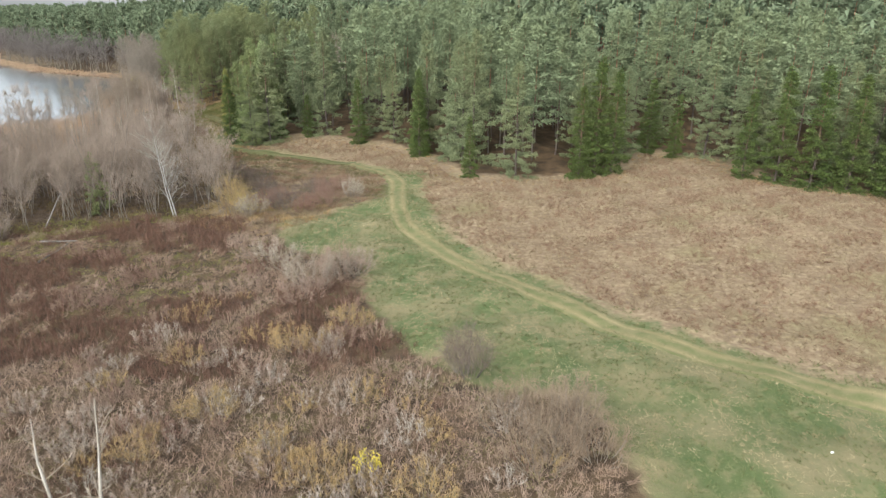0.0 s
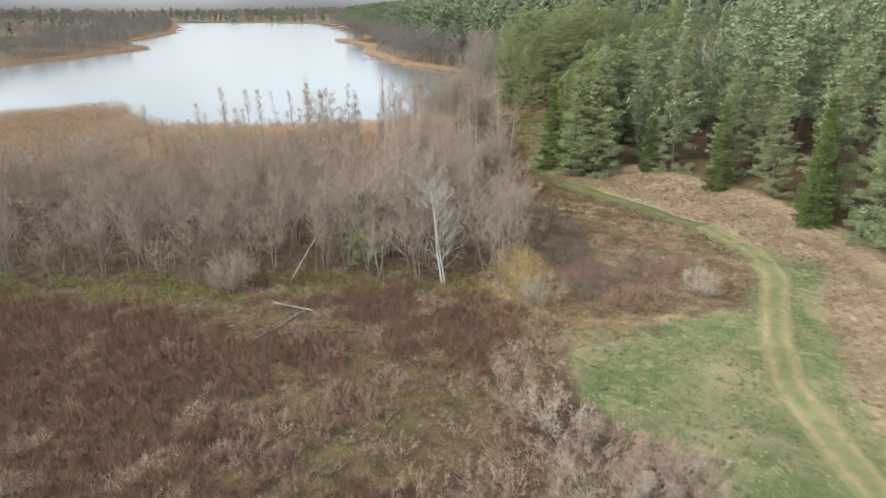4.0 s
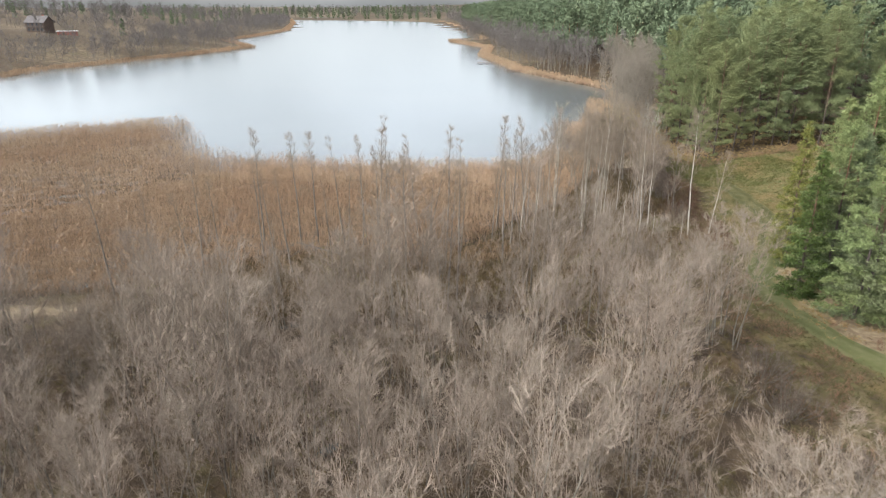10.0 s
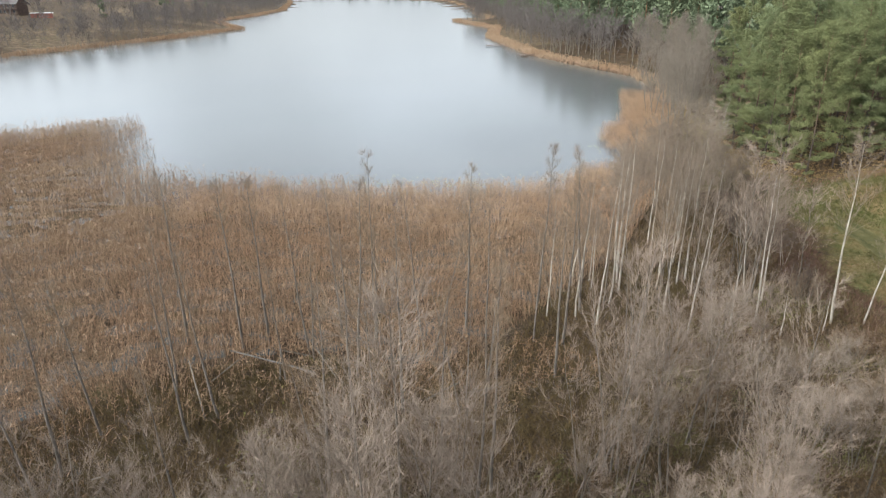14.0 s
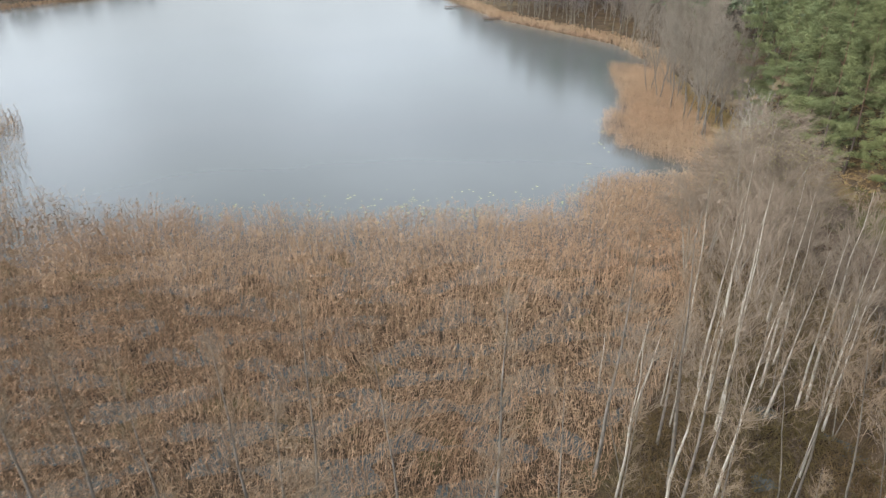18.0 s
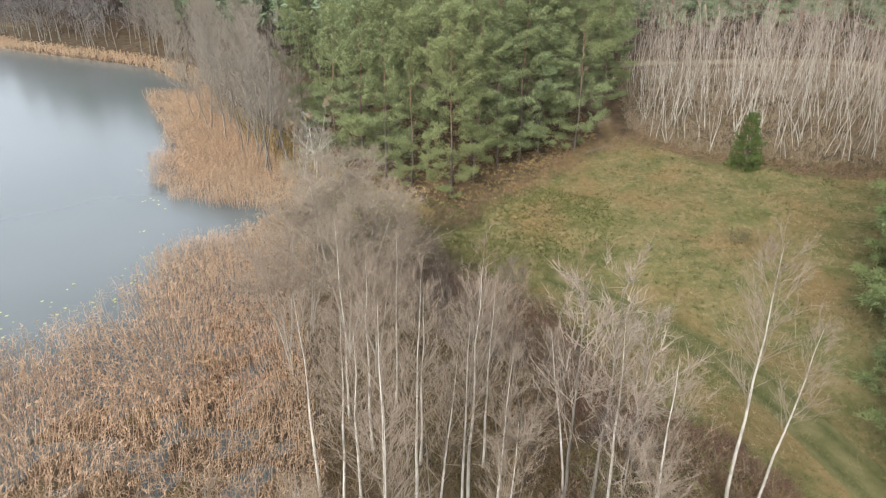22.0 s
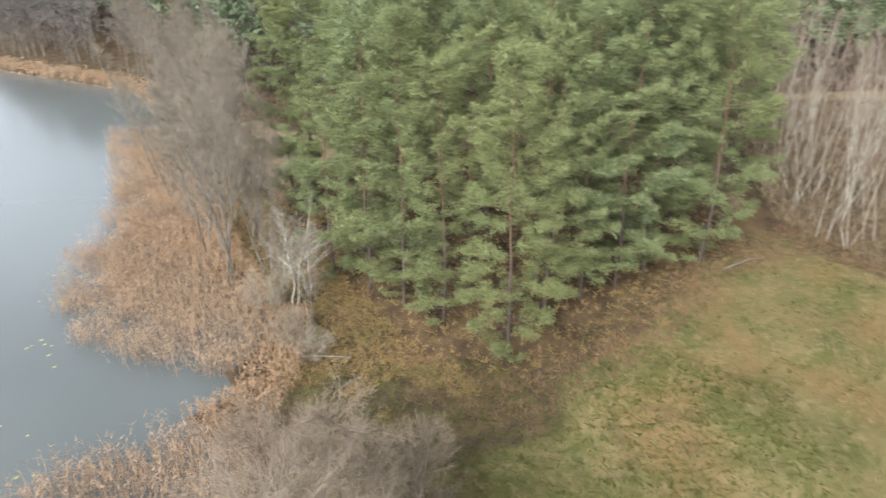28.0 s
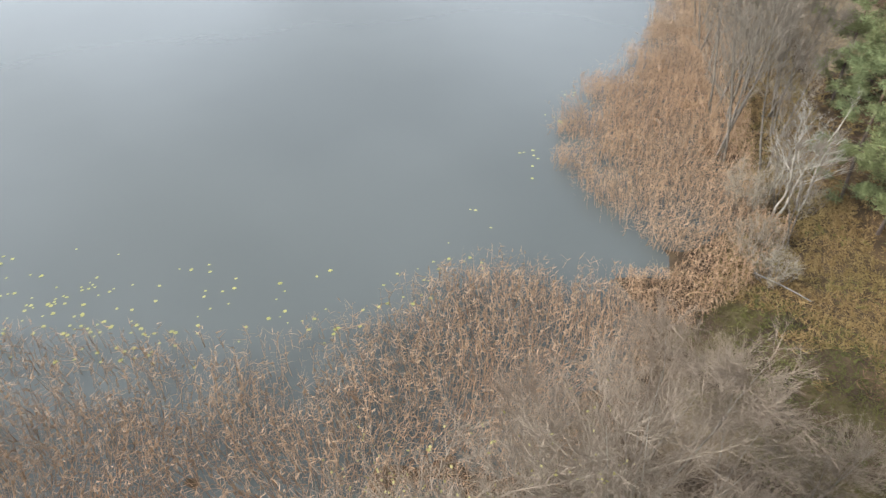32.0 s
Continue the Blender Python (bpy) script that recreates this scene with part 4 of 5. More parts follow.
# bare birch stand behind the north meadow
sapling_shapes = [bare_shape(120 + k, 12.5, 0.052, 2 + k % 3, 30, 5, 5, 0.13, 0.30, 0.08, 0.010, 0.45, 0.9, 1.2, False, 0.40, 0.010) for k in range(4)]
saplings = Stand("young_birch", "slim pale bare birch in a leaning stand", "birch tree", "birch stand behind the meadow", sapling_shapes, STEM_BARK, TWIG)
for (x, y) in scatter(STAND, 2.8, 15, 0.5):
    saplings.put(x, y, rng.uniform(0.65, 1.15), rng, lean=5)


# ---- reeds ----
def reed_bed(name, label, p, tall, seed, wide=1.0, mat=REED):
    r = np.random.RandomState(seed)
    n = len(p)
    z = np.maximum(height(p), WATER_Z) - 0.1
    base = np.c_[p, z]
    h = tall * r.uniform(0.6, 1.15, n) * (1 + lumps(p, 7, 0.12, 31))
    d = unit(np.c_[r.normal(size=(n, 2)) * 0.17 + np.c_[lumps(p, 12, 0.12, 32), lumps(p, 12, 0.12, 33)], np.ones(n)])
    parts = [slivers(base, d, h, 0.042 * wide, r)]
    for _ in range(4):
        at = base + d * (h * r.uniform(0.25, 0.9, n))[:, None]
        parts.append(slivers(at, unit(np.c_[r.normal(size=(n, 2)) * 0.6, r.uniform(-0.1, 1, n)]), r.uniform(0.35, 0.8, n), 0.034 * wide, r))
    top = base + d * (h * 0.9)[:, None]
    parts.append(slivers(top, unit(np.c_[r.normal(size=(n, 2)) * 0.5 + 0.2, r.uniform(0.3, 0.9, n)]), r.uniform(0.22, 0.42, n), 0.07 * wide, r))
    v, f = joined(parts)
    return stuff(name, label, "reeds", v, f, mat)


def ragged(p, poly, seed):
    """Thins a bed out towards its edge, in patches."""
    r = np.random.RandomState(seed)
    d = -inside(p, LAKE) + lumps(p, 6, 1.4, seed)
    wide = 3.2 + 5.5 * smooth(p[:, 1], 173, 163)
    return p[r.uniform(size=len(p)) < 0.13 + 0.87 * smooth(d / wide, -0.1, 1.0)]


wide_bed = REEDS.copy()
p = ragged(scatter(wide_bed, 0.28, 7, 0.5, -0.6), REEDS, 41)
p = p[p[:, 0] > -132]
inner_bed = -inside(p, LAKE) + lumps(p, 9, 2.5, 44) > 15 + 5 * smooth(p[:, 1], 140, 155)
reed_bed("reed_bed", "pale tan reed bed at the lake shore", p[~inner_bed], 1.9, 8)
reed_bed("inner_reed_bed", "rusty brown reed bed behind the shore", p[inner_bed], 1.8, 28, 1.0, REED_DARK)
p = ragged(scatter(wide_bed, 0.42, 17, 0.5, -0.6), REEDS, 42)
reed_bed("far_reed_bed", "wide rusty reed bed along the lake", p[p[:, 0] <= -132], 2.0, 18, 1.3, REED_DARK)
reed_bed("reed_tongue", "tongue of dry reeds in the shallow water", ragged(scatter(ISLE, 0.25, 9, 0.5, -0.8), ISLE, 43), 1.9, 10, 0.85)


q = scatter(FRINGE, 0.42, 181, 0.5)
near_reeds = -inside(q, REEDS) + lumps(q, 7, 2.0, 182)
q = q[(q[:, 1] < 130) & (np.random.RandomState(183).uniform(size=len(q)) < 0.9 * smooth(near_reeds, 11, 0))]
reed_bed("thin_reeds", "thin low reeds among the slim alders", q, 1.3, 184, 1.0, REED_DARK)


# ---- grasses and herbs ----
def tufts(name, label, p, mat, blades, tall, width, flop, seed, category="grass"):
    r = np.random.RandomState(seed)
    n = len(p) * blades
    base = np.repeat(np.c_[p, height(p) - 0.03], blades, 0)
    base[:, :2] += r.normal(size=(n, 2)) * 0.11
    size = np.repeat(r.uniform(0.6, 1.3, len(p)), blades)
    fall = np.repeat(r.normal(size=(len(p), 2)) * flop * 0.6, blades, 0)
    d = unit(np.c_[r.normal(size=(n, 2)) * flop + fall, r.uniform(0.4, 1.0, n)])
    v, f = slivers(base, d, tall * size * r.uniform(0.6, 1.2, n), width, r)
    return stuff(name, label, category, v, f, mat)


SEDGE = plant("dead_sedge", (0.056, 0.034, 0.015), (0.125, 0.084, 0.040), (0.066, 0.054, 0.020), 0.8, 0.1, 0.14)


def outside(p, *polys):
    keep = np.ones(len(p), bool)
    for poly in polys:
        keep &= inside(p, poly) < 0
    return p[keep]


SIDEGRASS = plant("olive_brown_grass", (0.050, 0.042, 0.018), (0.132, 0.104, 0.054), (0.078, 0.070, 0.026), 0.8, 0.1, 0.2)
SIDEDARK = plant("dark_olive_grass", (0.034, 0.034, 0.013), (0.096, 0.080, 0.036), (0.058, 0.052, 0.018), 0.8, 0.1, 0.2)
TUSSOCK = plant("rusty_tussock", (0.080, 0.048, 0.030), (0.190, 0.124, 0.076), (0.120, 0.072, 0.046), 0.8, 0.1, 0.2)
GREENPATCH = plant("dark_green_grass", (0.026, 0.040, 0.010), (0.082, 0.086, 0.026), (0.060, 0.054, 0.018), 0.8, 0.12, 0.3)
OCHRE = plant("ochre_grass", (0.060, 0.066, 0.020), (0.145, 0.120, 0.058), (0.105, 0.080, 0.034), 0.8, 0.15, 0.16)
DRY = np.array([(80, 8), (60, 24), (38, 40), (21, 52), (6, 69), (0, 80), (-3, 93), (-4, 103), (-14, 115), (-27, 123), (-42, 130), (-44, 138), (-35, 139), (-24, 136), (-10, 128), (2, 103),
                (28, 108), (37, 123), (48, 115), (49, 99), (80, 88)], float)
tufts("dry_grass", "matted dry tan grass of the meadow", outside(scatter(DRY, 0.55, 50, 0.5), FOREST), DRYGRASS, 9, 0.6, 0.045, 0.75, 51)
q = outside(scatter(DRY, 0.75, 91, 0.5), FOREST)
q = q[lumps(q, 6, 1.0, 92) + lumps(q, 2.2, 0.6, 93) > 0.15]
tufts("tussocks", "rust-brown tussocks in the dry meadow", q, TUSSOCK, 14, 0.75, 0.04, 0.55, 94)
q = outside(scatter(DRY, 0.7, 191, 0.5), FOREST)
q = q[lumps(q, 7, 1.0, 192) + lumps(q, 1.8, 0.6, 193) > 0.5]
tufts("bleached_grass", "pale bleached straw in the dry meadow", q, STRAW, 9, 0.5, 0.035, 0.9, 194)
q = scatter(SIDE, 0.5, 52, 0.5)
far_part = q[:, 1] + lumps(q, 9, 5.0, 152) > 112
tufts("rough_grass", "rough olive grass between track and thicket", q[far_part], SIDEDARK, 11, 0.55, 0.04, 0.8, 53)
tan_part = lumps(q, 5, 1.0, 156) > 0.0
tufts("side_tan_grass", "matted tan grass inside the track's bend", q[~far_part & tan_part], DRYGRASS, 10, 0.55, 0.045, 0.75, 157)
tufts("side_dry_grass", "matted olive-brown grass inside the track's bend", q[~far_part & ~tan_part], SIDEGRASS, 10, 0.6, 0.045, 0.75, 153)
q = q[lumps(q, 5, 1.0, 154) > 0.3]
tufts("side_tussocks", "rust-brown tussocks inside the track's bend", q, TUSSOCK, 10, 0.7, 0.045, 0.55, 151)
q = scatter(GREEN, 0.46, 54, 0.5, -3.0)
q = q[inside(q, GREEN) + lumps(q, 3.0, 1.2, 155) > -0.6]
mown = lumps(q, 5, 1.0, 156) + lumps(q, 1.6, 0.7, 157) + 0.5 * np.sin((q @ np.array([0.77, 0.64])) * 2.6 + lumps(q, 18, 1.5, 158))
tufts("green_grass", "short green grass beside the track", q[mown < 0.35], GREENGRASS, 10, 0.34, 0.055, 0.8, 55)
tufts("cut_grass", "tan cut grass lying in the green", q[mown >= 0.25], STRAW, 9, 0.3, 0.035, 1.0, 159)
tufts("north_meadow_grass", "yellow-green grass of the north meadow", outside(scatter(MEADOW_NORTH, 0.36, 56, 0.5, -2.5), MOSS), OCHRE, 9, 0.34, 0.04, 0.9, 57)
q = outside(scatter(MEADOW_NORTH, 0.8, 58, 0.5), MOSS)
tufts("north_meadow_hay", "flattened dry grass in the north meadow", q[lumps(q, 9, 1.0, 59) + lumps(q, 2.5, 0.6, 160) > -0.05], STRAW, 16, 0.24, 0.02, 0.9, 60)

q = scatter(MEADOW_NORTH, 0.55, 401, 0.5, -1.0)
clump = lumps(q, 4.5, 1.0, 402) + lumps(q, 1.6, 0.8, 403)
tufts("north_meadow_green", "dark green grass patches in the north meadow", q[clump > 0.75], GREENPATCH, 12, 0.34, 0.045, 0.7, 404)
tufts("north_meadow_straw", "pale straw patches in the north meadow", q[(clump < -0.7) & (inside(q, MOSS) < -1)], STRAW, 18, 0.28, 0.02, 0.8, 405)

q = scatter(BROWN, 0.52, 61, 0.5, -2.5)
q = q[(q[:, 1] > 14) & (q[:, 0] > -100) & (inside(q, BROWN) + lumps(q, 3.5, 1.3, 161) > -0.7)]
mix = lumps(q, 13, 1.0, 62) + lumps(q, 4, 0.7, 63) + 2.2 * smooth(q[:, 1], 47, 36) + 0.25 - 0.9 * smooth(q[:, 0], -24, -34) + 0.9 * smooth(-inside(q, BROWN), -5, -1) + 1.6 * smooth(-np.abs(q[:, 1] - 60 - 0.6 * (q[:, 0] + 20)), -5, 0)
CLEAR = (np.array([(-80, 61), (-66, 67.8), (-53.6, 71.8), (-43.5, 72.2), (-36, 73), (-36.5, 69.5), (-44.8, 64.5), (-54.8, 66), (-65.6, 63), (-76, 58)], float),
         np.array([(-36, 67.5), (-32, 70), (-27, 69), (-21, 73), (-18, 66), (-22, 59), (-26.4, 55), (-31, 53), (-36, 53), (-35, 58), (-30, 61.5)], float),
         np.array([(-42, 64), (-31.7, 65), (-24, 54), (-22, 50), (-29, 50), (-36, 57)], float))
bare = np.maximum(np.maximum(inside(q, CLEAR[0]), inside(q, CLEAR[1])), inside(q, CLEAR[2]) - 1.2) + lumps(q, 3.2, 1.1, 411)
dry_part = lumps(q, 3.0, 1.0, 412)
tufts("clearing_grass", "tan and bleached grass in gaps of the herbs", q[(bare > 0) & (dry_part > -0.3)], DRYGRASS, 12, 0.6, 0.04, 0.8, 413)
tufts("clearing_green", "olive-green grass in gaps of the herbs", q[(bare > 0) & (dry_part <= 0.1)], OLIVE, 11, 0.4, 0.045, 0.8, 414)
tufts("clearing_straw", "grey-white flattened stalks in gaps of the herbs", q[(bare > 0.5) & (dry_part > 0.5)], HERB_PALE, 14, 0.5, 0.035, 1.0, 415)
q, mix = q[bare < 0.3], mix[bare < 0.3]
tufts("withered_herbs", "tall red-brown withered herbs", q[mix < 0.75], HERB, 14, 1.2, 0.034, 0.26, 64, "herbs")
pick = (mix > 0.2) & (lumps(q, 6, 1.0, 95) > 0.4)
tufts("olive_undergrowth", "olive-green grass between withered herbs", q[pick], OLIVE, 9, 0.4, 0.035, 0.8, 96)
tufts("pale_herbs", "grey-white withered herbs and grass", q[mix >= 0.55], HERB_PALE, 15, 0.85, 0.034, 0.5, 65, "herbs")
q = np.concatenate([scatter(THICKET, 0.9, 66, 0.5), scatter(FRINGE, 0.36, 67, 0.5)])
q = q[(q[:, 0] > -105) & ((lumps(q, 8, 1.0, 68) > -0.3) | (inside(q, FRINGE) > 0))]
tufts("sedges", "dead sedges under the alders", q, SEDGE, 10, 0.8, 0.055, 0.6, 69)
q = q[(lumps(q, 6, 1.0, 71) > 0.3) & (inside(q, THICKET) > 0)]
w = np.concatenate([scatter(THICKET, 1.0, 97, 0.5), scatter(FRINGE, 0.7, 98, 0.5)])
tufts("brushwood", "dark brushwood on the thicket floor", w[w[:, 0] > -105], TWIG_DARK, 9, 1.1, 0.024, 0.6, 99, "brushwood")
tufts("mossy_grass", "olive grass on the wet thicket floor", q, OLIVE, 6, 0.35, 0.05, 0.9, 70)

WET = np.array([(-70, 112), (-62, 118), (-53, 128), (-53, 140), (-56, 147), (-61, 153), (-68, 151), (-70, 140), (-68, 128)], float)
q = scatter(WET, 0.42, 431, 0.5)
pick = lumps(q, 5, 1.0, 432)
tufts("wet_strip_sedges", "dead brown sedges in the wet strip under the birches", q[pick < 0.5], SEDGE, 11, 0.8, 0.05, 0.55, 433)
tufts("wet_strip_grass", "olive grass in the wet strip under the birches", q[pick > 0.0], OLIVE, 9, 0.5, 0.045, 0.7, 434)
q = scatter(WET, 0.8, 435, 0.5)
tufts("wet_strip_brush", "grey-brown brush in the wet strip under the birches", q, TWIG_BROWN, 12, 1.3, 0.022, 0.45, 436, "brushwood")
tufts("stand_undergrowth", "dark brush and dead stalks under the birches", scatter(STAND, 0.6, 101, 0.5), TWIG_BROWN, 9, 1.5, 0.03, 0.4, 102, "undergrowth")
tufts("stand_grass", "tan and olive grass under the birches", scatter(STAND, 0.7, 103, 0.5), OCHRE, 8, 0.6, 0.045, 0.7, 104)
foot = np.array([(-79, 191), (-72.5, 186), (-64, 190.5), (-58.5, 197.5), (-54, 201), (-49, 203), (-44, 196), (-39, 191), (-28, 185), (-29, 183), (-40, 189.5), (-50, 199.5), (-57, 195.5), (-64, 188), (-72, 183.5), (-79, 187)], float)
tufts("rusty_margin", "rust-brown dead grass along the foot of the trees", scatter(foot, 0.45, 105, 0.5, -0.6), TUSSOCK, 9, 0.6, 0.045, 0.7, 106)
# rusty undergrowth on the bank and along the foot of the trees
RUST = plant("rusty_bracken", (0.130, 0.080, 0.034), (0.240, 0.164, 0.078), (0.150, 0.122, 0.046), 0.85, 0.1, 0.2)
CHANNEL = np.array([(-92.3, 185), (-89, 183), (-86.5, 183.5), (-86, 190), (-87, 197), (-90.5, 198), (-90, 191), (-90, 188), (-91, 186.6)], float)
reed_bed("bank_reeds", "dry reeds closing the end of the channel", scatter(CHANNEL, 0.27, 175, 0.5), 1.3, 176)
q = np.concatenate([scatter(BANK, 0.34, 72, 0.5), scatter(GROVE, 0.7, 73, 0.5, -2.5)])
q = q[q[:, 1] + lumps(q, 4, 1.0, 406) > 187.5]
tufts("bracken", "rusty bracken and leaves on the bank", q, RUST, 14, 0.5, 0.05, 0.7, 74, "undergrowth")
q = scatter(BANK, 0.6, 172, 0.5)
tufts("bank_grass", "olive and green grass on the bank", q[lumps(q, 6, 1.0, 173) > 0.6], OLIVE, 10, 0.5, 0.05, 0.7, 174)
q = outside(scatter(BANK, 0.36, 421, 0.5, -1.5), MOSS)
q = np.concatenate([scatter(MOSS, 0.34, 177, 0.5), q[(q[:, 1] < 190) & (q[:, 0] > -87)]])
tufts("bank_green", "fresh green grass at the end of the meadow", q, plant("fresh_grass", (0.028, 0.045, 0.011), (0.088, 0.096, 0.027), (0.073, 0.062, 0.021), 0.8, 0.15, 0.3), 9, 0.4, 0.05, 0.8, 178)
EDGE = np.array([(-77, 178), (-72.5, 172.5), (-66, 165), (-64, 158), (-58, 152), (-54, 143), (-56, 142), (-61, 149), (-67, 154), (-69, 162), (-74, 171), (-80, 177)], float)
tufts("brambles", "dark bramble tangle at the meadow's edge", scatter(EDGE, 0.42, 75, 0.5), HERB, 9, 0.95, 0.05, 0.6, 76, "brambles")
q = np.concatenate([np.array([(62, 91), (48, 96.5), (47, 112), (37, 121), (28, 105), (2, 100), (-4, 117), (-14, 127.5), (-25, 133), (-35, 136), (-41, 129.5), (-46.5, 137), (-48.5, 150)], float)])
line = np.concatenate([np.linspace(a, b, 60) for a, b in zip(q[:-1], q[1:])]) + rng.normal(size=(720, 2)) * 1.6
tufts("wood_edge_grass", "rusty grass along the edge of the wood", line, RUST, 9, 0.5, 0.06, 0.8, 77)
front_edge = np.array([(-100, 47.5), (-76, 57), (-57, 66), (-45, 74.5), (-37, 80), (-31, 84), (-36, 88), (-46, 82), (-58, 73.5), (-78, 64), (-102, 55)], float)
q = scatter(front_edge, 0.5, 78, 0.5)
tufts("olive_herbs", "yellow-green nettles along the thicket", q[lumps(q, 7, 1, 79) > -0.7], OLIVE, 9, 0.7, 0.07, 0.6, 80, "herbs")

gap = np.array([(-37, 82), (-30, 79), (-22, 76), (-15, 84), (-17, 89), (-25, 91), (-34, 92)], float)
q = scatter(gap, 0.45, 185, 0.5)
pick = lumps(q, 4, 1.0, 186)
tufts("gap_grass", "tan grass before the willows", q[pick < 0.4], DRYGRASS, 10, 0.6, 0.045, 0.7, 187)
tufts("gap_herbs", "rusty herbs before the willows", q[pick >= 0.0], RUST, 10, 0.6, 0.045, 0.6, 188, "herbs")

# ---- the track ----
def build_track(points, label, tints, taper):
    """A grassy farm track: two worn ruts with a low crown between, laid on the meadow."""
    pts = np.array(points, float)
    seg = np.r_[0, np.cumsum(np.hypot(*np.diff(pts, axis=0).T))]
    s = np.arange(0, seg[-1], 0.5)
    mid = np.stack([np.interp(s, seg, pts[:, k]) for k in (0, 1)], 1)
    for _ in range(14):
        mid[1:-1] = (mid[:-2] + 2 * mid[1:-1] + mid[2:]) / 4
    d = unit(np.gradient(mid, axis=0))
    side = np.stack([d[:, 1], -d[:, 0]], 1)
    wob = np.sin(s * 0.31) * 0.08 + np.sin(s * 0.83 + 1) * 0.05
    across = np.array([-1.5, -1.2, -1.0, -0.78, -0.5, -0.2, 0.2, 0.5, 0.78, 1.0, 1.2, 1.5])
    depth = np.array([-0.09, 0.012, -0.008, -0.02, -0.005, 0.02, 0.02, -0.005, -0.02, -0.008, 0.012, -0.09])
    fade = smooth(s[-1] - s, 0, taper) if taper else np.ones(len(s))
    p = mid[:, None] + side[:, None] * (across[None] + wob[:, None])[..., None]
    z = height(p.reshape(-1, 2)).reshape(p.shape[:2])
    v = np.c_[p.reshape(-1, 2), (z + depth + 0.07 - 0.25 * (1 - fade[:, None])).ravel()]
    n = len(across)
    i = (np.arange(len(s) - 1)[:, None] * n + np.arange(n - 1)).ravel()
    m, nn, l, b = shader("track_soil", 0.95, 0.1)
    a = nn.new("ShaderNodeAttribute")
    a.attribute_name = "worn"
    base = blend(nn, l, noise_fac(nn, l, 0.8, 5), *tints[:2])
    soil = blend(nn, l, noise_fac(nn, l, 0.35, 5), *tints[2:])
    wear = times(nn, l, a.outputs["Fac"], noise_fac(nn, l, 0.9, 4, 0.2, 0.5))
    l.new(blend(nn, l, wear, base, soil), b.inputs["Base Color"])
    me = mesh_of("track", v, np.stack([i, i + n, i + n + 1, i + 1], 1), m, True)
    worn = np.tile(np.exp(-((np.abs(across) - 0.78) / 0.3) ** 2), len(s)).astype(np.float32)
    me.attributes.new("worn", "FLOAT", "POINT").data.foreach_set("value", worn)
    tagged(new("track", me), label, "track", kind="structure")
    r = np.random.RandomState(81)
    n = len(s) * (40 if taper else 16)
    k = r.randint(len(s), size=n)
    off = np.where(r.uniform(size=n) < 0.35, r.normal(size=n) * 0.3, np.sign(r.normal(size=n)) * r.uniform(1.0, 2.6, n) + r.normal(size=n) * 0.12)
    tufts("track_grass", "short grass on the track's crown and edges", mid[k] + side[k] * off[:, None], OCHRE if taper else GREENGRASS, 6, 0.2, 0.05, 0.9, 82)


build_track(TRACK[:12], "grassy farm track with two worn ruts", ((0.062, 0.070, 0.026), (0.100, 0.094, 0.044), (0.112, 0.094, 0.046), (0.150, 0.122, 0.066)), 0)
build_track(TRACK[11:17], "green farm track with two faint ruts beside the wood", ((0.050, 0.054, 0.020), (0.080, 0.074, 0.034), (0.036, 0.044, 0.014), (0.058, 0.060, 0.021)), 0)
build_track(TRACK[16:21], "faint green track across the north meadow", ((0.052, 0.051, 0.019), (0.085, 0.073, 0.033), (0.028, 0.034, 0.011), (0.045, 0.046, 0.015)), 9)


# ---- shrubs ----
def bush_shape(seed, tall, wide, stems=12, fine=10, twig_w=0.014):
    """A many-stemmed leafless shrub, rounded above."""
    r = np.random.RandomState(seed)
    wood, thin = [], []
    for _ in range(stems):
        a, rad = r.uniform(0, 6.28), np.sqrt(r.uniform(0, 1))
        foot = np.array([np.cos(a), np.sin(a), 0]) * rad * wide * 0.22
        reach = np.array([np.cos(a), np.sin(a), 0]) * rad * wide * 0.5
        top = np.array([0, 0, tall * (1 - 0.45 * rad**2) * r.uniform(0.75, 1.05)]) + reach
        w = np.linspace(0, 1, 5)[:, None]
        line = foot + (top - foot) * w + reach * 0.25 * np.sin(w * 3.14) + r.normal(size=(5, 3)) * 0.05 * tall * w
        line[0, 2] = -0.15
        wood.append(tube(line, 0.028 * (1 - 0.85 * w[:, 0]), 3))
        t = r.uniform(0.2, 0.98, fine * 2)
        p = np.stack([np.interp(t, w[:, 0], line[:, k]) for k in range(3)], 1)
        d = unit(unit(top - foot) * 0.7 + r.normal(size=p.shape) * 0.5 + [0, 0, 0.3])
        ln = tall * r.uniform(0.12, 0.34, len(p))
        thin.append(slivers(p, d, ln, twig_w * 1.5, r))
        p2 = np.repeat(p + d * (ln * r.uniform(0.2, 0.9, len(p)))[:, None], 4, 0)
        d2 = unit(np.repeat(d, 4, 0) * 0.7 + r.normal(size=p2.shape) * 0.55)
        thin.append(slivers(p2, d2, tall * r.uniform(0.06, 0.16, len(p2)), twig_w, r))
    return joined(wood), joined(thin)


def leaves_on(shape, count, size, mat, root, seed):
    """Last leaves hanging on a shrub's twigs."""
    r = np.random.RandomState(seed)
    v = shape[1][0].reshape(-1, 3, 3)[:, 2]
    p = v[r.randint(len(v), size=count)]
    d = unit(r.normal(size=p.shape))
    s = unit(np.cross(d, r.normal(size=p.shape))) * size * 0.35
    q = np.stack([p, p + d * size * 0.5 + s, p + d * size, p + d * size * 0.5 - s], 1).reshape(-1, 3)
    ob = new("foliage", mesh_of("foliage", q, np.arange(len(q)).reshape(-1, 4), mat))
    ob.parent = root


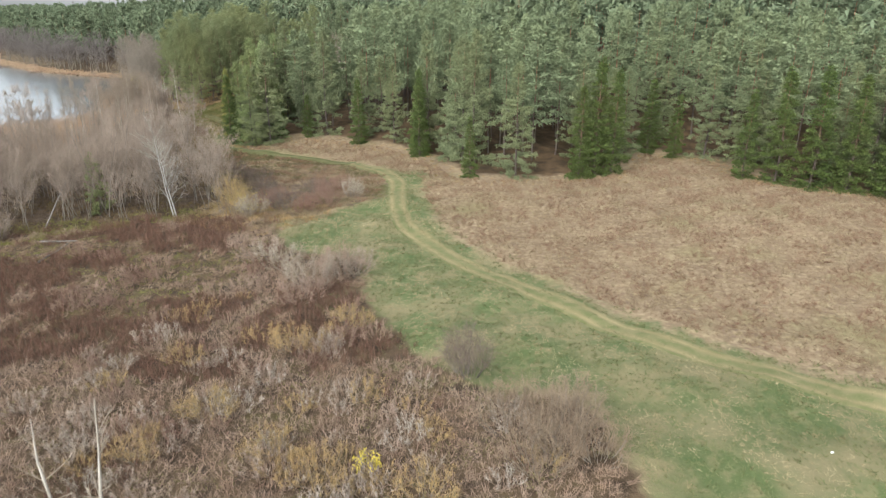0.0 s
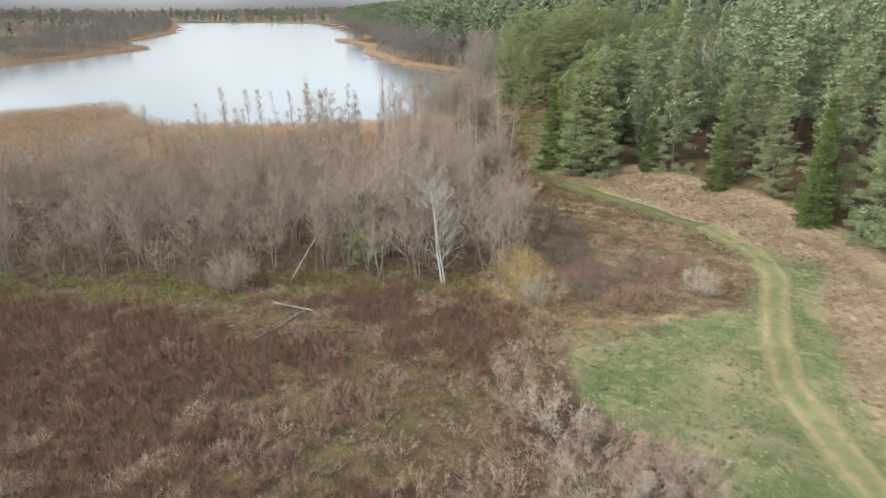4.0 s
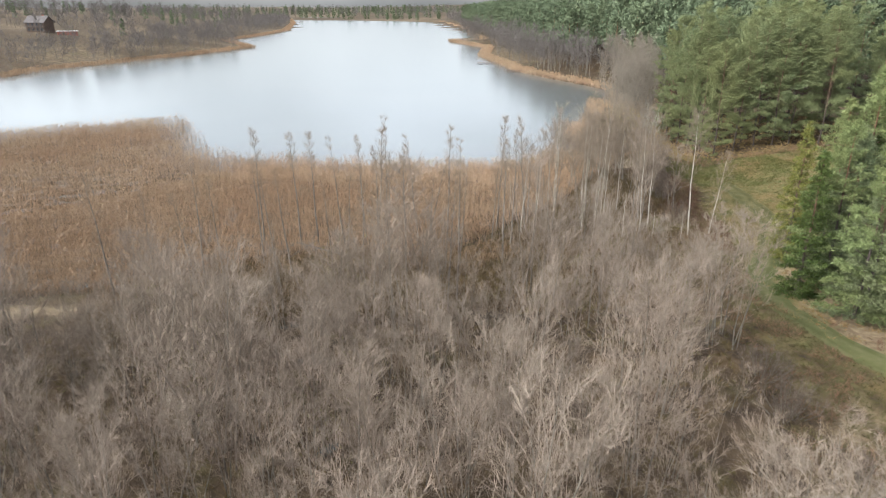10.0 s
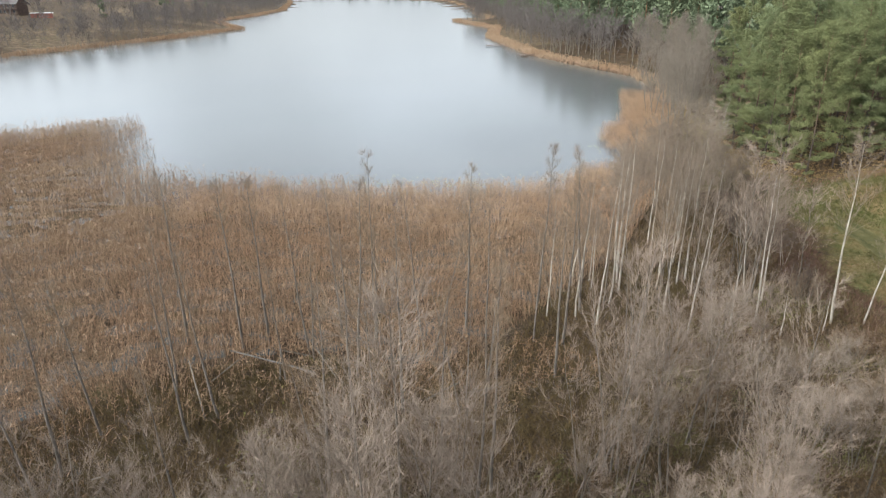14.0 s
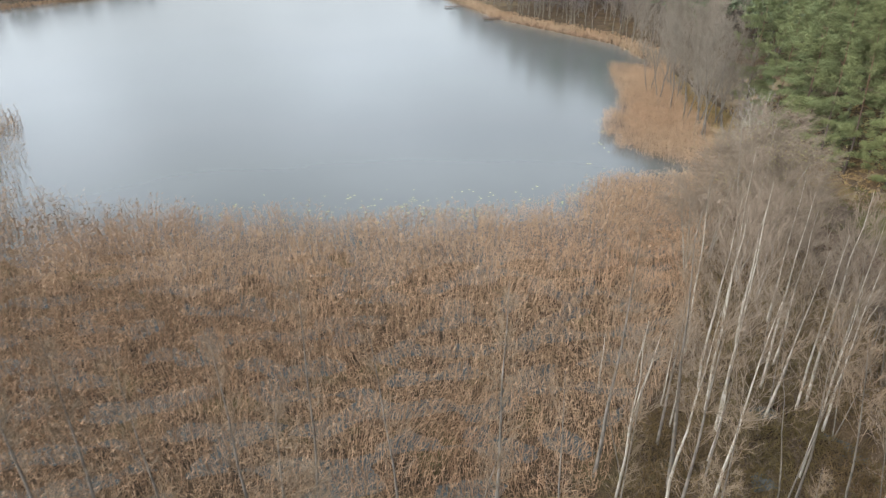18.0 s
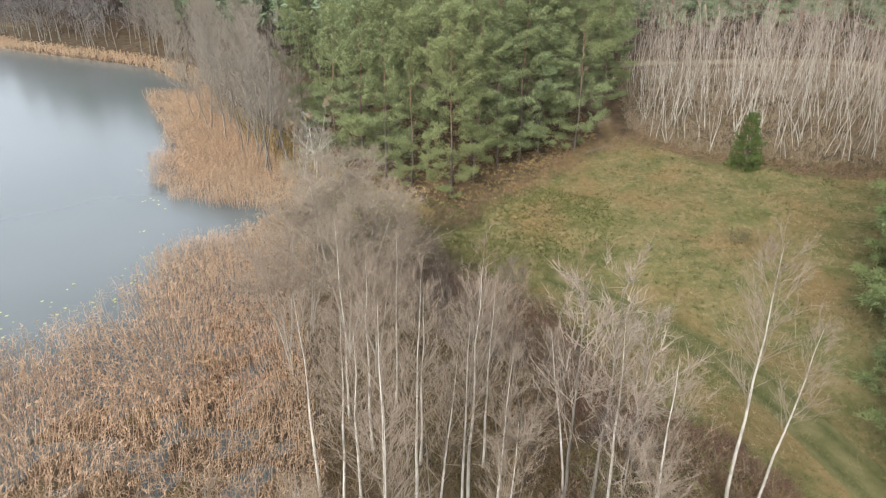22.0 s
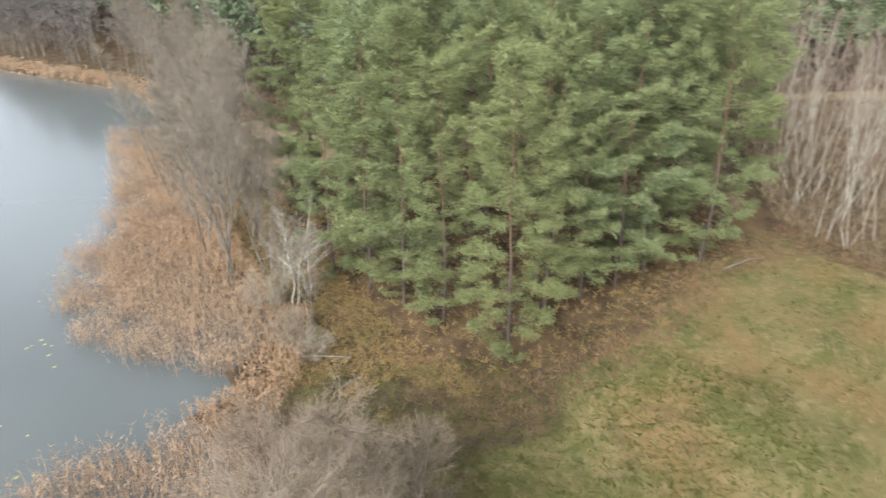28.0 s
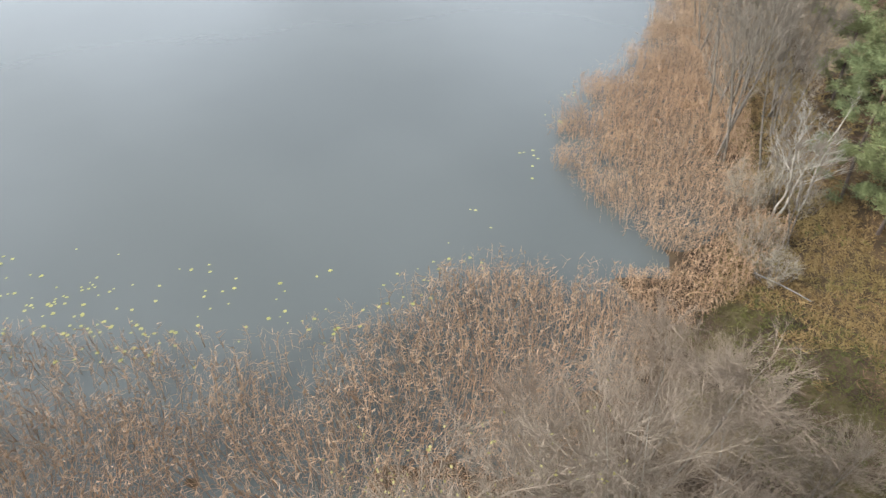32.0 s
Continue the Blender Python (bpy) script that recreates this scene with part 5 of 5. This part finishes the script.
def bush(x, y, tall, wide, mat, label, seed, stems=16, fine=10, leaves=0, leaf_mat=None, leaf=0.1, category="shrub", group=""):
    shape = bush_shape(seed, tall, wide, stems, fine)
    root = tree("shrub", shape, ALDER_BARK if mat is not TWIG_RED else TWIG_RED, mat, "crown")
    root.children[0].name = "stem"
    if leaves:
        leaves_on(shape, leaves, leaf, leaf_mat, root, seed)
    root.matrix_basis = pose(x, y, height([(x, y)])[0] - 0.03, 0, 0, seed * 37 % 360)
    return tagged(root, label, category, group)


bush(3.1, 43.2, 4.6, 3.6, TWIG_DARK, "upright dark brown leafless shrub in the grass", 201, 34, 12)
for k, (x, y, t, w) in enumerate([(6.0, 36.2, 4.2, 5.0), (8.6, 34.6, 4.6, 5.2), (10.2, 37.0, 3.8, 4.4), (7.2, 32.6, 3.4, 4.6), (11.0, 33.0, 2.8, 4.0)]):
    bush(x, y, t, w, TWIG_BROWN, "large brown leafless willow beside the grass", 202 + k, 30, 12, group="willows by the grass")
for k, (x, y, t, w) in enumerate([(-12.5, 60.5, 2.0, 4.5), (-9.6, 62.5, 1.9, 4.0), (-15.5, 64.5, 1.8, 4.5), (-10.5, 65.5, 1.7, 3.2), (-18.0, 66.5, 1.6, 4.0), (-13.0, 56.5, 1.5, 3.6), (-8.8, 64.6, 1.7, 4.2), (-20.6, 67.6, 1.6, 4.4)]):
    bush(x, y, t * 1.6, w * 1.45, (TWIG_PALE, TWIG_PINK)[k % 2], ("pale grey bent willow shrub", "reddish low willow shrub")[k % 2] + " beside the mown grass", 210 + k, 26, 12, group="low willows")
for k, (x, y, t, w) in enumerate([(-22.5, 88, 2.8, 4.4), (-19.5, 86.8, 2.6, 4.2), (-16.5, 89.5, 2.8, 4.2), (-21, 92, 3.0, 4.6), (-17.6, 94, 3.0, 4.2), (-24.5, 93, 2.4, 4.0), (-20, 97, 2.6, 4.2), (-26, 90, 2.5, 3.6), (-16, 98.5, 2.2, 3.6)]):
    bush(x, y, t, w, TWIG_DARK if k % 3 == 0 else TWIG_RED, "dense red-brown leafless shrub inside the track's bend", 220 + k, 30, 12, group="shrubs inside the bend")
for k, (x, y, t, w) in enumerate([(-30.5, 103, 2.6, 4.6), (-31.4, 96.5, 2.8, 4.8), (-28.5, 99, 2.2, 4.4), (-36.5, 108, 2.6, 4.2), (-27, 95, 2.4, 4.2), (-33.6, 104.5, 2.2, 4.0), (-41.5, 113.5, 2.8, 4.2), (-44.2, 117.5, 2.6, 4.0)]):
    bush(x, y, t, w, TWIG_DARK, "low dark brown shrub between thicket and track", 320 + k, 30, 12, group="dark shrubs by the thicket")
for k, (x, y, t, w) in enumerate([(-58, 141, 2.6, 4.0), (-61.5, 136.5, 3.0, 4.2), (-55.6, 136.5, 2.4, 3.6), (-63, 149, 2.8, 4.0), (-57.5, 131.5, 3.0, 4.4), (-69.5, 152.5, 2.6, 3.8)]):
    bush(x, y, t, w, TWIG_BROWN, "low grey-brown shrub in the wet strip", 440 + k, 28, 12, group="shrubs in the wet strip")
bush(-13.6, 92.5, 3.2, 3.4, TWIG_PALE, "pale grey leafless shrub by the track", 231, 30, 12)
bush(-29.5, 86.0, 5.2, 4.8, GOLD, "willow still bearing yellow leaves by the thicket", 232, 34, 12, 1100, plant("ochre_leaves", (0.20, 0.155, 0.045), (0.30, 0.24, 0.08), (0.22, 0.17, 0.06), 0.7, 0.2), 0.10)
bush(-26.0, 84.5, 3.0, 4.4, TWIG_PALE, "pale willow with bent stems by the thicket", 233, 30, 12, 150, YELLOW, 0.1)
bush(-53.6, 72.0, 4.4, 4.2, TWIG, "round grey-brown willow before the alders", 234, 44, 13)
bush(-3.2, 32.2, 1.3, 1.4, TWIG_PALE, "small shrub with bright yellow leaves", 235, 14, 8, 500, YELLOW, 0.12)
for k, (x, y, t, w) in enumerate([(-14.6, 37.2, 1.7, 2.6), (-6.0, 31.5, 1.6, 2.8), (-11.4, 47.0, 1.6, 2.8), (-17.5, 33.0, 1.5, 2.4), (-7.0, 50.5, 1.5, 2.6), (0.5, 30.0, 1.6, 2.8), (-9.6, 33.4, 1.5, 2.6), (-9.4, 47.8, 1.2, 3.0)]):
    bush(x, y, t * 1.5, w * 1.4, GOLD, "small golden-brown willow among withered herbs", 240 + k, 22, 12, group="golden willows")
bush(-48.5, 174.5, 1.3, 2.2, TWIG_DARK, "low dark tuft with olive leaves in the meadow", 250, 14, 8, 260, OLIVE, 0.12)
for k, (x, y, t, w) in enumerate([(-72.3, 163.5, 3.6, 4.4), (-69.5, 160.5, 2.6, 3.4), (-75.0, 167.5, 3.4, 4.0), (-77, 172, 3.0, 3.6), (-64, 152, 2.4, 3.6)]):
    bush(x, y, t, w, TWIG_DARK, "dark leafless shrub at the foot of the birches", 260 + k, 30, 12, group="shrubs under the birches")
for k, (x, y, t, w) in enumerate([(-87.5, 192.5, 3.0, 3.4), (-90.5, 197.5, 4.5, 3.6), (-85.5, 191.0, 2.0, 2.6)]):
    bush(x, y, t, w, TWIG_PALE, "grey leafless shrub on the lake bank", 270 + k, 26, 12, group="shrubs on the bank")
for k, (x, y) in enumerate([(-97, 83), (-88, 76), (-70, 88), (-83, 92), (-62, 92), (-75, 104)]):
    bush(x, y, 7.5, 3.6, TWIG, "slim willow with a few yellow-green leaves", 280 + k, 16, 10, 420, OLIVE, 0.14, group="leafy willows in the thicket")
# low brushy mounds of dead stems all over the withered herbs
ASH = plant("ash_grey_stems", (0.165, 0.140, 0.112), (0.300, 0.268, 0.222), (0.190, 0.142, 0.104))
mound_rng = np.random.RandomState(340)
for mat, tint, where, count in ((ASH, "ash-grey", (-28, 10, 24, 48), 60), (TWIG_PINK, "pinkish-brown", (-34, 4, 26, 66), 45), (GOLD, "golden-brown", (-26, 8, 24, 60), 26), (TWIG_RED, "red-brown", (-60, -6, 30, 70), 40)):
    mounds = Stand("brush_mound", "low " + tint + " mound of dead stems among withered herbs", "brush", tint + " brush mounds", [bush_shape(341 + k, 1.2, 2.6, 18, 9, 0.016) for k in range(2)], TWIG_BROWN, mat)
    for form in mounds.forms:
        form.children[0].name = "stem"
    x0, x1, y0, y1 = where
    p = np.stack([mound_rng.uniform(x0, x1, count * 3), mound_rng.uniform(y0, y1, count * 3)], 1)
    p = p[(inside(p, BROWN) > 0.3) & (inside(p, CLEAR[0]) < 0)][:count]
    for x, y in p:
        mounds.put(x, y, mound_rng.uniform(0.6, 1.35), mound_rng)

# the tallest crown over the reeds still bears a few pale leaves
leafy_shape = bare_shape(174, 14.8, 0.14, 3, 110, 9, 14, 0.31, 0.26, 0.06, 0.0145, 0.6, 0.35, 0.5, False, 0.26)
leafy = Stand("broad_alder", "tall bare broad alder with a few pale yellow leaves", "tree", "broad alders above the reeds", [leafy_shape], PALE_BARK, TWIG_TAN)
leafy.put(-80.3, 162, 1.0, rng)
leaves_on(leafy_shape, 1700, 0.10, plant("pale_yellow_leaves", (0.19, 0.17, 0.06), (0.29, 0.26, 0.11), (0.21, 0.18, 0.08), 0.7, 0.2), leafy.forms[0], 175)
# the white birch at the corner of the thicket, and poles near the start
white = Stand("white_birch", "dead white birch with broken bare limbs", "birch tree", "", [bare_shape(140, 12.6, 0.15, 2, 60, 5, 6, 0.30, 0.14, 0.03, 0.02, 0.6, 0.6, 0.7, False, 0.3, 0.006, True)], BIRCH_BARK, TWIG_WHITE)
white.put(-36.8, 84.4, 1.0, rng)
poles = Stand("sapling", "slim bare sapling with a pale reddish stem", "tree", "saplings", [bare_shape(145 + k, 13.2, 0.2, 1, 14, 2, 2, 0.12, 0.4, 0.01, 0.02, 0.5) for k in range(2)], STEM_BARK, TWIG_PALE)
for x, y in ((-12.5, 18.9), (-10.6, 18.3), (-11.9, 15.9)):
    poles.put(x, y, 1.0, rng)


# ---- fallen wood ----
def log(points, radius, label, mat=WOOD):
    me = mesh_of("log", *tube(points, np.linspace(radius, radius * 0.55, len(points)), 7), mat, True)
    return tagged(new("log", me), label, "log")


def lying(a, b, lift=0.12, lift_end=None):
    p = np.linspace(a, b, 5)
    return np.c_[p, height(p) + np.linspace(lift, lift if lift_end is None else lift_end, 5)]


log(lying((-43.4, 64.6), (-43.9, 71.6)), 0.11, "grey fallen trunk before the thicket")
log(lying((-47.2, 71.2), (-43.2, 71.9), 0.15), 0.14, "short pale broken log before the thicket")
log(lying((-49.9, 76.4), (-48.6, 80.6), 0.1, 5.2), 0.10, "pale dead trunk leaning among the alders")
log(lying((-87, 116), (-92, 112.5), 0.2, 1.8), 0.09, "fallen grey stem at the reeds")
log(lying((-86.5, 190.6), (-83.0, 190.2), 0.3, 0.5), 0.07, "pale fallen branch on the bank")
log(lying((-56.6, 196.6), (-53.8, 197.6), 0.15, 0.3), 0.08, "pale fallen branch at the meadow's edge")
fall = np.random.RandomState(350)
for k in range(26):
    x, y, a = fall.uniform(-97, -72), fall.uniform(100, 125), fall.uniform(0, 6.28)
    if inside(np.array([(x, y)]), FRINGE)[0] < -1.5:
        continue
    n = fall.uniform(2.0, 5.0)
    log(lying((x, y), (x + n * math.cos(a), y + n * math.sin(a)), 0.15, fall.uniform(0.2, 2.4)), fall.uniform(0.045, 0.08), "thin grey fallen stem among dead sedges", ALDER_BARK)
slab = bmesh.new()
bmesh.ops.create_cube(slab, size=1, matrix=Matrix.Diagonal((0.2, 0.1, 0.06, 1)))
bmesh.ops.bevel(slab, geom=slab.edges[:], offset=0.02, segments=1)
me = bpy.data.meshes.new("stone")
slab.to_mesh(me)
me.materials.append(bark("white_stone", (0.62, 0.62, 0.60), (0.72, 0.72, 0.70), (0.4, 0.4, 0.38)))
stone = tagged(new("stone", me), "small white stone in the grass", "stone")
stone.matrix_basis = pose(25.5, 34.0, height([(25.5, 34.0)])[0] + 0.04, 0, 0, 20)


# ---- lily pads ----
def lily_pads():
    """Round floating leaves with a slit, some curled, in loose drifts off the reeds."""
    r = np.random.RandomState(300)
    spots = [(-102.5, 183.9, 3), (-104.4, 169.1, 7), (-109.7, 167.0, 9), (-101.5, 168.6, 8), (-105.9, 164.6, 14), (-112.6, 161.4, 16), (-111.5, 160.4, 16), (-109.9, 159.2, 18), (-107.0, 158.8, 18), (-98.4, 169.1, 6),
             (-100.5, 172.5, 9), (-100.2, 176, 7), (-105, 192.5, 7), (-108.5, 198, 6), (-110.5, 204, 8), (-116, 155.5, 22), (-112, 157, 20), (-121, 152.5, 18), (-106.5, 162, 12), (-127, 148, 14), (-99.6, 180, 6)]
    vs, fs, n = [], [], 0
    for cx, cy, count in spots:
        for _ in range(count):
            x, y = np.array([cx, cy]) + r.normal(size=2) * (0.45 + 0.1 * count)
            if inside(np.array([(x, y)]), LAKE)[0] < -1.5:
                continue
            size, a0 = r.uniform(0.06, 0.14), r.uniform(0, 6.28)
            a = a0 + np.linspace(0.18, 6.1, 9)
            tilt = r.normal(size=2) * 0.12
            ring = np.stack([np.cos(a), np.sin(a)], 1) * size * (1 + 0.08 * r.normal(size=(9, 1)))
            pts = np.r_[[[0, 0]], ring]
            z = WATER_Z + 0.012 + np.abs(pts @ tilt) + 0.004 * r.uniform()
            vs.append(np.c_[pts + [x, y], z])
            fs.append(np.array([(0, k, k + 1) for k in range(1, 9)]) + n)
            n += 10
    stuff("lily_pads", "yellow-green lily pads floating off the reeds", "lily pads", np.concatenate(vs), np.concatenate(fs), PAD)


lily_pads()


# ---- far shores ----
def along(indices, near, far, count, seed):
    """Places beside a run of the shore line, outside the water."""
    r = np.random.RandomState(seed)
    pts = LAKE[indices]
    seg = np.r_[0, np.cumsum(np.hypot(*np.diff(pts, axis=0).T))]
    s = r.uniform(0, seg[-1], count)
    mid = np.stack([np.interp(s, seg, pts[:, k]) for k in (0, 1)], 1)
    k = np.clip(np.searchsorted(seg, s) - 1, 0, len(pts) - 2)
    d = unit(np.diff(pts, axis=0))[k]
    out = mid + np.stack([d[:, 1], -d[:, 0]], 1) * r.uniform(near, far, count)[:, None]
    wet = inside(out, LAKE)
    return out[(wet < -near * 0.6) | (near <= 0)]


EAST_RUN, WEST_RUN, END_RUN = list(range(16, 29)), list(range(29, 40)), [28, 29, 30]
reed_bed("east_shore_reeds", "fringe of dry reeds along the far east shore", along(EAST_RUN, -1.0, 6, 15000, 310), 1.8, 311, 3.2)
reed_bed("west_shore_reeds", "fringe of dry reeds along the far west shore", along(WEST_RUN, -1.0, 6, 12000, 312), 1.8, 313, 5)
far_bare = [bare_shape(150 + k, 11.0, 0.12, 1, 13, 4, 4, 0.32, 0.10, 0.05, 0.095, 1.2, 0.9, 0.7, True) for k in range(3)]
p = along(EAST_RUN, 9, 24, 520, 320)
woods("east_shore_alders", "bare grey alders along the far east shore", "wood", "", p, far_bare, rng.uniform(0.7, 1.5, len(p)), (ALDER_BARK, FAR_TWIG), rng)
p = along(WEST_RUN, 6, 60, 1400, 321)
p = p[np.hypot(p[:, 0] + 505, p[:, 1] - 236) > 26]
woods("west_shore_scrub", "grey bare scrub on the far west shore", "wood", "", p, far_bare, rng.uniform(0.5, 0.95, len(p)), (ALDER_BARK, FAR_TWIG), rng)
p = along(WEST_RUN, 60, 330, 1000, 322)
p = p[np.hypot(p[:, 0] + 505, p[:, 1] - 236) > 34]
p = p[lumps(p, 120, 1, 323) > -0.35]
woods("west_hill_wood", "bare mixed wood on the far west hillside", "wood", "", p, far_bare, rng.uniform(0.9, 1.5, len(p)), (ALDER_BARK, FAR_TWIG), rng)
p = along(WEST_RUN, 60, 420, 170, 324)
p = p[np.hypot(p[:, 0] + 505, p[:, 1] - 236) > 34]
woods("west_hill_pines", "dark pines scattered on the far west hillside", "wood", "", p, low_shapes, rng.uniform(0.3, 0.95, len(p)), (PINE_BARK, HAZED_PINE), rng)
r = np.random.RandomState(330)
p = np.stack([r.uniform(-1700, -500, 1000), r.uniform(880, 1700, 1000)], 1)
p = p[(inside(p, LAKE) < -8) & (inside(p, FOREST) < 0)]
woods("far_end_wood", "dark woods beyond the far end of the lake", "wood", "", p[::2], low_shapes, r.uniform(0.7, 1.3, len(p[::2])), (PINE_BARK, HAZED_PINE), rng)
woods("far_end_bare_wood", "grey bare woods beyond the far end of the lake", "wood", "", p[1::2], far_bare, r.uniform(1.2, 2.0, len(p[1::2])), (ALDER_BARK, FAR_TWIG), rng)


# ---- the house and the landing stages on the far shores ----
def part(name, bm, mat, parent, label=""):
    me = bpy.data.meshes.new(name)
    bm.to_mesh(me)
    bm.free()
    me.materials.append(mat)
    ob = new(name, me)
    ob.parent = parent
    return tagged(ob, label)


def block(x, y, z, w, d, h, bevel=0.03):
    """A box standing on z, with its edges eased."""
    bm = bmesh.new()
    bmesh.ops.create_cube(bm, size=1, matrix=Matrix.Translation((x, y, z + h / 2)) @ Matrix.Diagonal((w, d, h, 1)))
    bmesh.ops.bevel(bm, geom=bm.edges[:], offset=bevel, segments=1)
    return bm


def gable(w, d, z, rise, over, thick):
    """A pitched roof with overhangs, ridge along x."""
    bm = bmesh.new()
    for side in (-1, 1):
        a = math.atan2(rise, d / 2)
        run = (d / 2 + over) / math.cos(a)
        m = Matrix.Translation((0, side * (d / 2 + over) / 2, z + rise / 2 - over / 2 * math.tan(a))) @ Matrix.Rotation(-side * a, 4, "X")
        bmesh.ops.create_cube(bm, size=1, matrix=m @ Matrix.Diagonal((w + 2 * over, run, thick, 1)))
    return bm


TIMBER = bark("dark_timber", (0.060, 0.042, 0.032), (0.085, 0.060, 0.045), (0.03, 0.022, 0.018))
ROOF = bark("grey_brown_roofing", (0.07, 0.062, 0.058), (0.095, 0.085, 0.08), (0.04, 0.036, 0.033))
REDWALL = bark("red_boards", (0.20, 0.075, 0.055), (0.25, 0.095, 0.07), (0.12, 0.05, 0.04))
WHITE = bark("white_paint", (0.60, 0.60, 0.58), (0.66, 0.66, 0.64), (0.45, 0.45, 0.43))
GLASS, gn, gl, gb = shader("window_glass", 0.08, 0.5)
gb.inputs["Base Color"].default_value = (0.03, 0.035, 0.04, 1)


def house():
    root = tagged(new("house"), "dark timber house with a pitched grey roof", "house")
    part("wall", block(0, 0, -1.0, 13, 8.5, 6.8), TIMBER, root)
    bm = bmesh.new()
    for x in (-6.42, 6.42):
        vs = [bm.verts.new((x + t, y, z)) for t in (-0.08, 0.08) for y, z in ((-4.2, 5.75), (4.2, 5.75), (0, 9.0))]
        bm.faces.new(vs[:3][::-1])
        bm.faces.new(vs[3:])
        for k in range(3):
            bm.faces.new((vs[k], vs[(k + 1) % 3], vs[3 + (k + 1) % 3], vs[3 + k]))
    part("gable_wall", bm, TIMBER, root)
    part("roof", gable(13, 8.5, 5.8, 3.4, 0.7, 0.22), ROOF, root)
    part("chimney", block(2.5, 1.0, 7.6, 0.8, 0.8, 2.4), REDWALL, root)
    for z in (0.6, 3.6):
        for x in (-4.5, -1.5, 1.5, 4.5):
            win = part("window", block(x, -4.30, z, 1.35, 0.12, 1.5), ROOF, root)
            part("pane", block(x, -4.37, z + 0.1, 1.1, 0.04, 1.3, 0.01), GLASS, win)
    balcony = part("balcony", block(0, -5.0, 2.75, 13, 1.5, 0.18), ROOF, root)
    for x in np.linspace(-6.3, 6.3, 15):
        part("post", block(x, -5.7, 2.93, 0.1, 0.1, 0.9, 0.01), ROOF, balcony)
    root.matrix_basis = pose(-503, 238, height([(-503, 238)])[0], 0, 0, 30)
    shed = tagged(new("shed"), "low red boarded shed with a pale flat roof", "shed")
    part("wall", block(0, 0, -0.8, 11, 4.5, 3.2), REDWALL, shed)
    part("roof", block(0, 0, 2.4, 11.8, 5.3, 0.25), WHITE, shed)
    part("door", block(-2, -2.28, 0, 1.0, 0.1, 2.0), TIMBER, shed)
    shed.matrix_basis = pose(-484, 246, height([(-484, 246)])[0], 0, 0, 66)


house()


def landing_stage(x, y, turn, length):
    root = tagged(new("landing_stage"), "dark wooden landing stage reaching into the lake", "landing stage", "landing stages")
    for k in range(int(length / 0.5)):
        part("plank", block(0.25 + k * 0.5, 0, WATER_Z + 0.45, 0.46, 1.7, 0.07, 0.01), TIMBER, root)
    for k in range(int(length / 2.4) + 1):
        for side in (-0.75, 0.75):
            part("post", block(0.3 + k * 2.4, side, WATER_Z - 1.4, 0.16, 0.16, 2.2, 0.02), TIMBER, root)
    part("end_platform", block(length + 1.2, 0, WATER_Z + 0.45, 2.6, 3.4, 0.1, 0.02), TIMBER, root)
    root.matrix_basis = pose(x, y, 0, 0, 0, turn)


landing_stage(-193.5, 316.5, 238, 8)
landing_stage(-228.5, 341, 235, 7)

for stand in Stand.every:
    for form, used in zip(stand.forms, stand.used):
        if not used:
            for ob in (*form.children_recursive, form):
                bpy.data.objects.remove(ob)
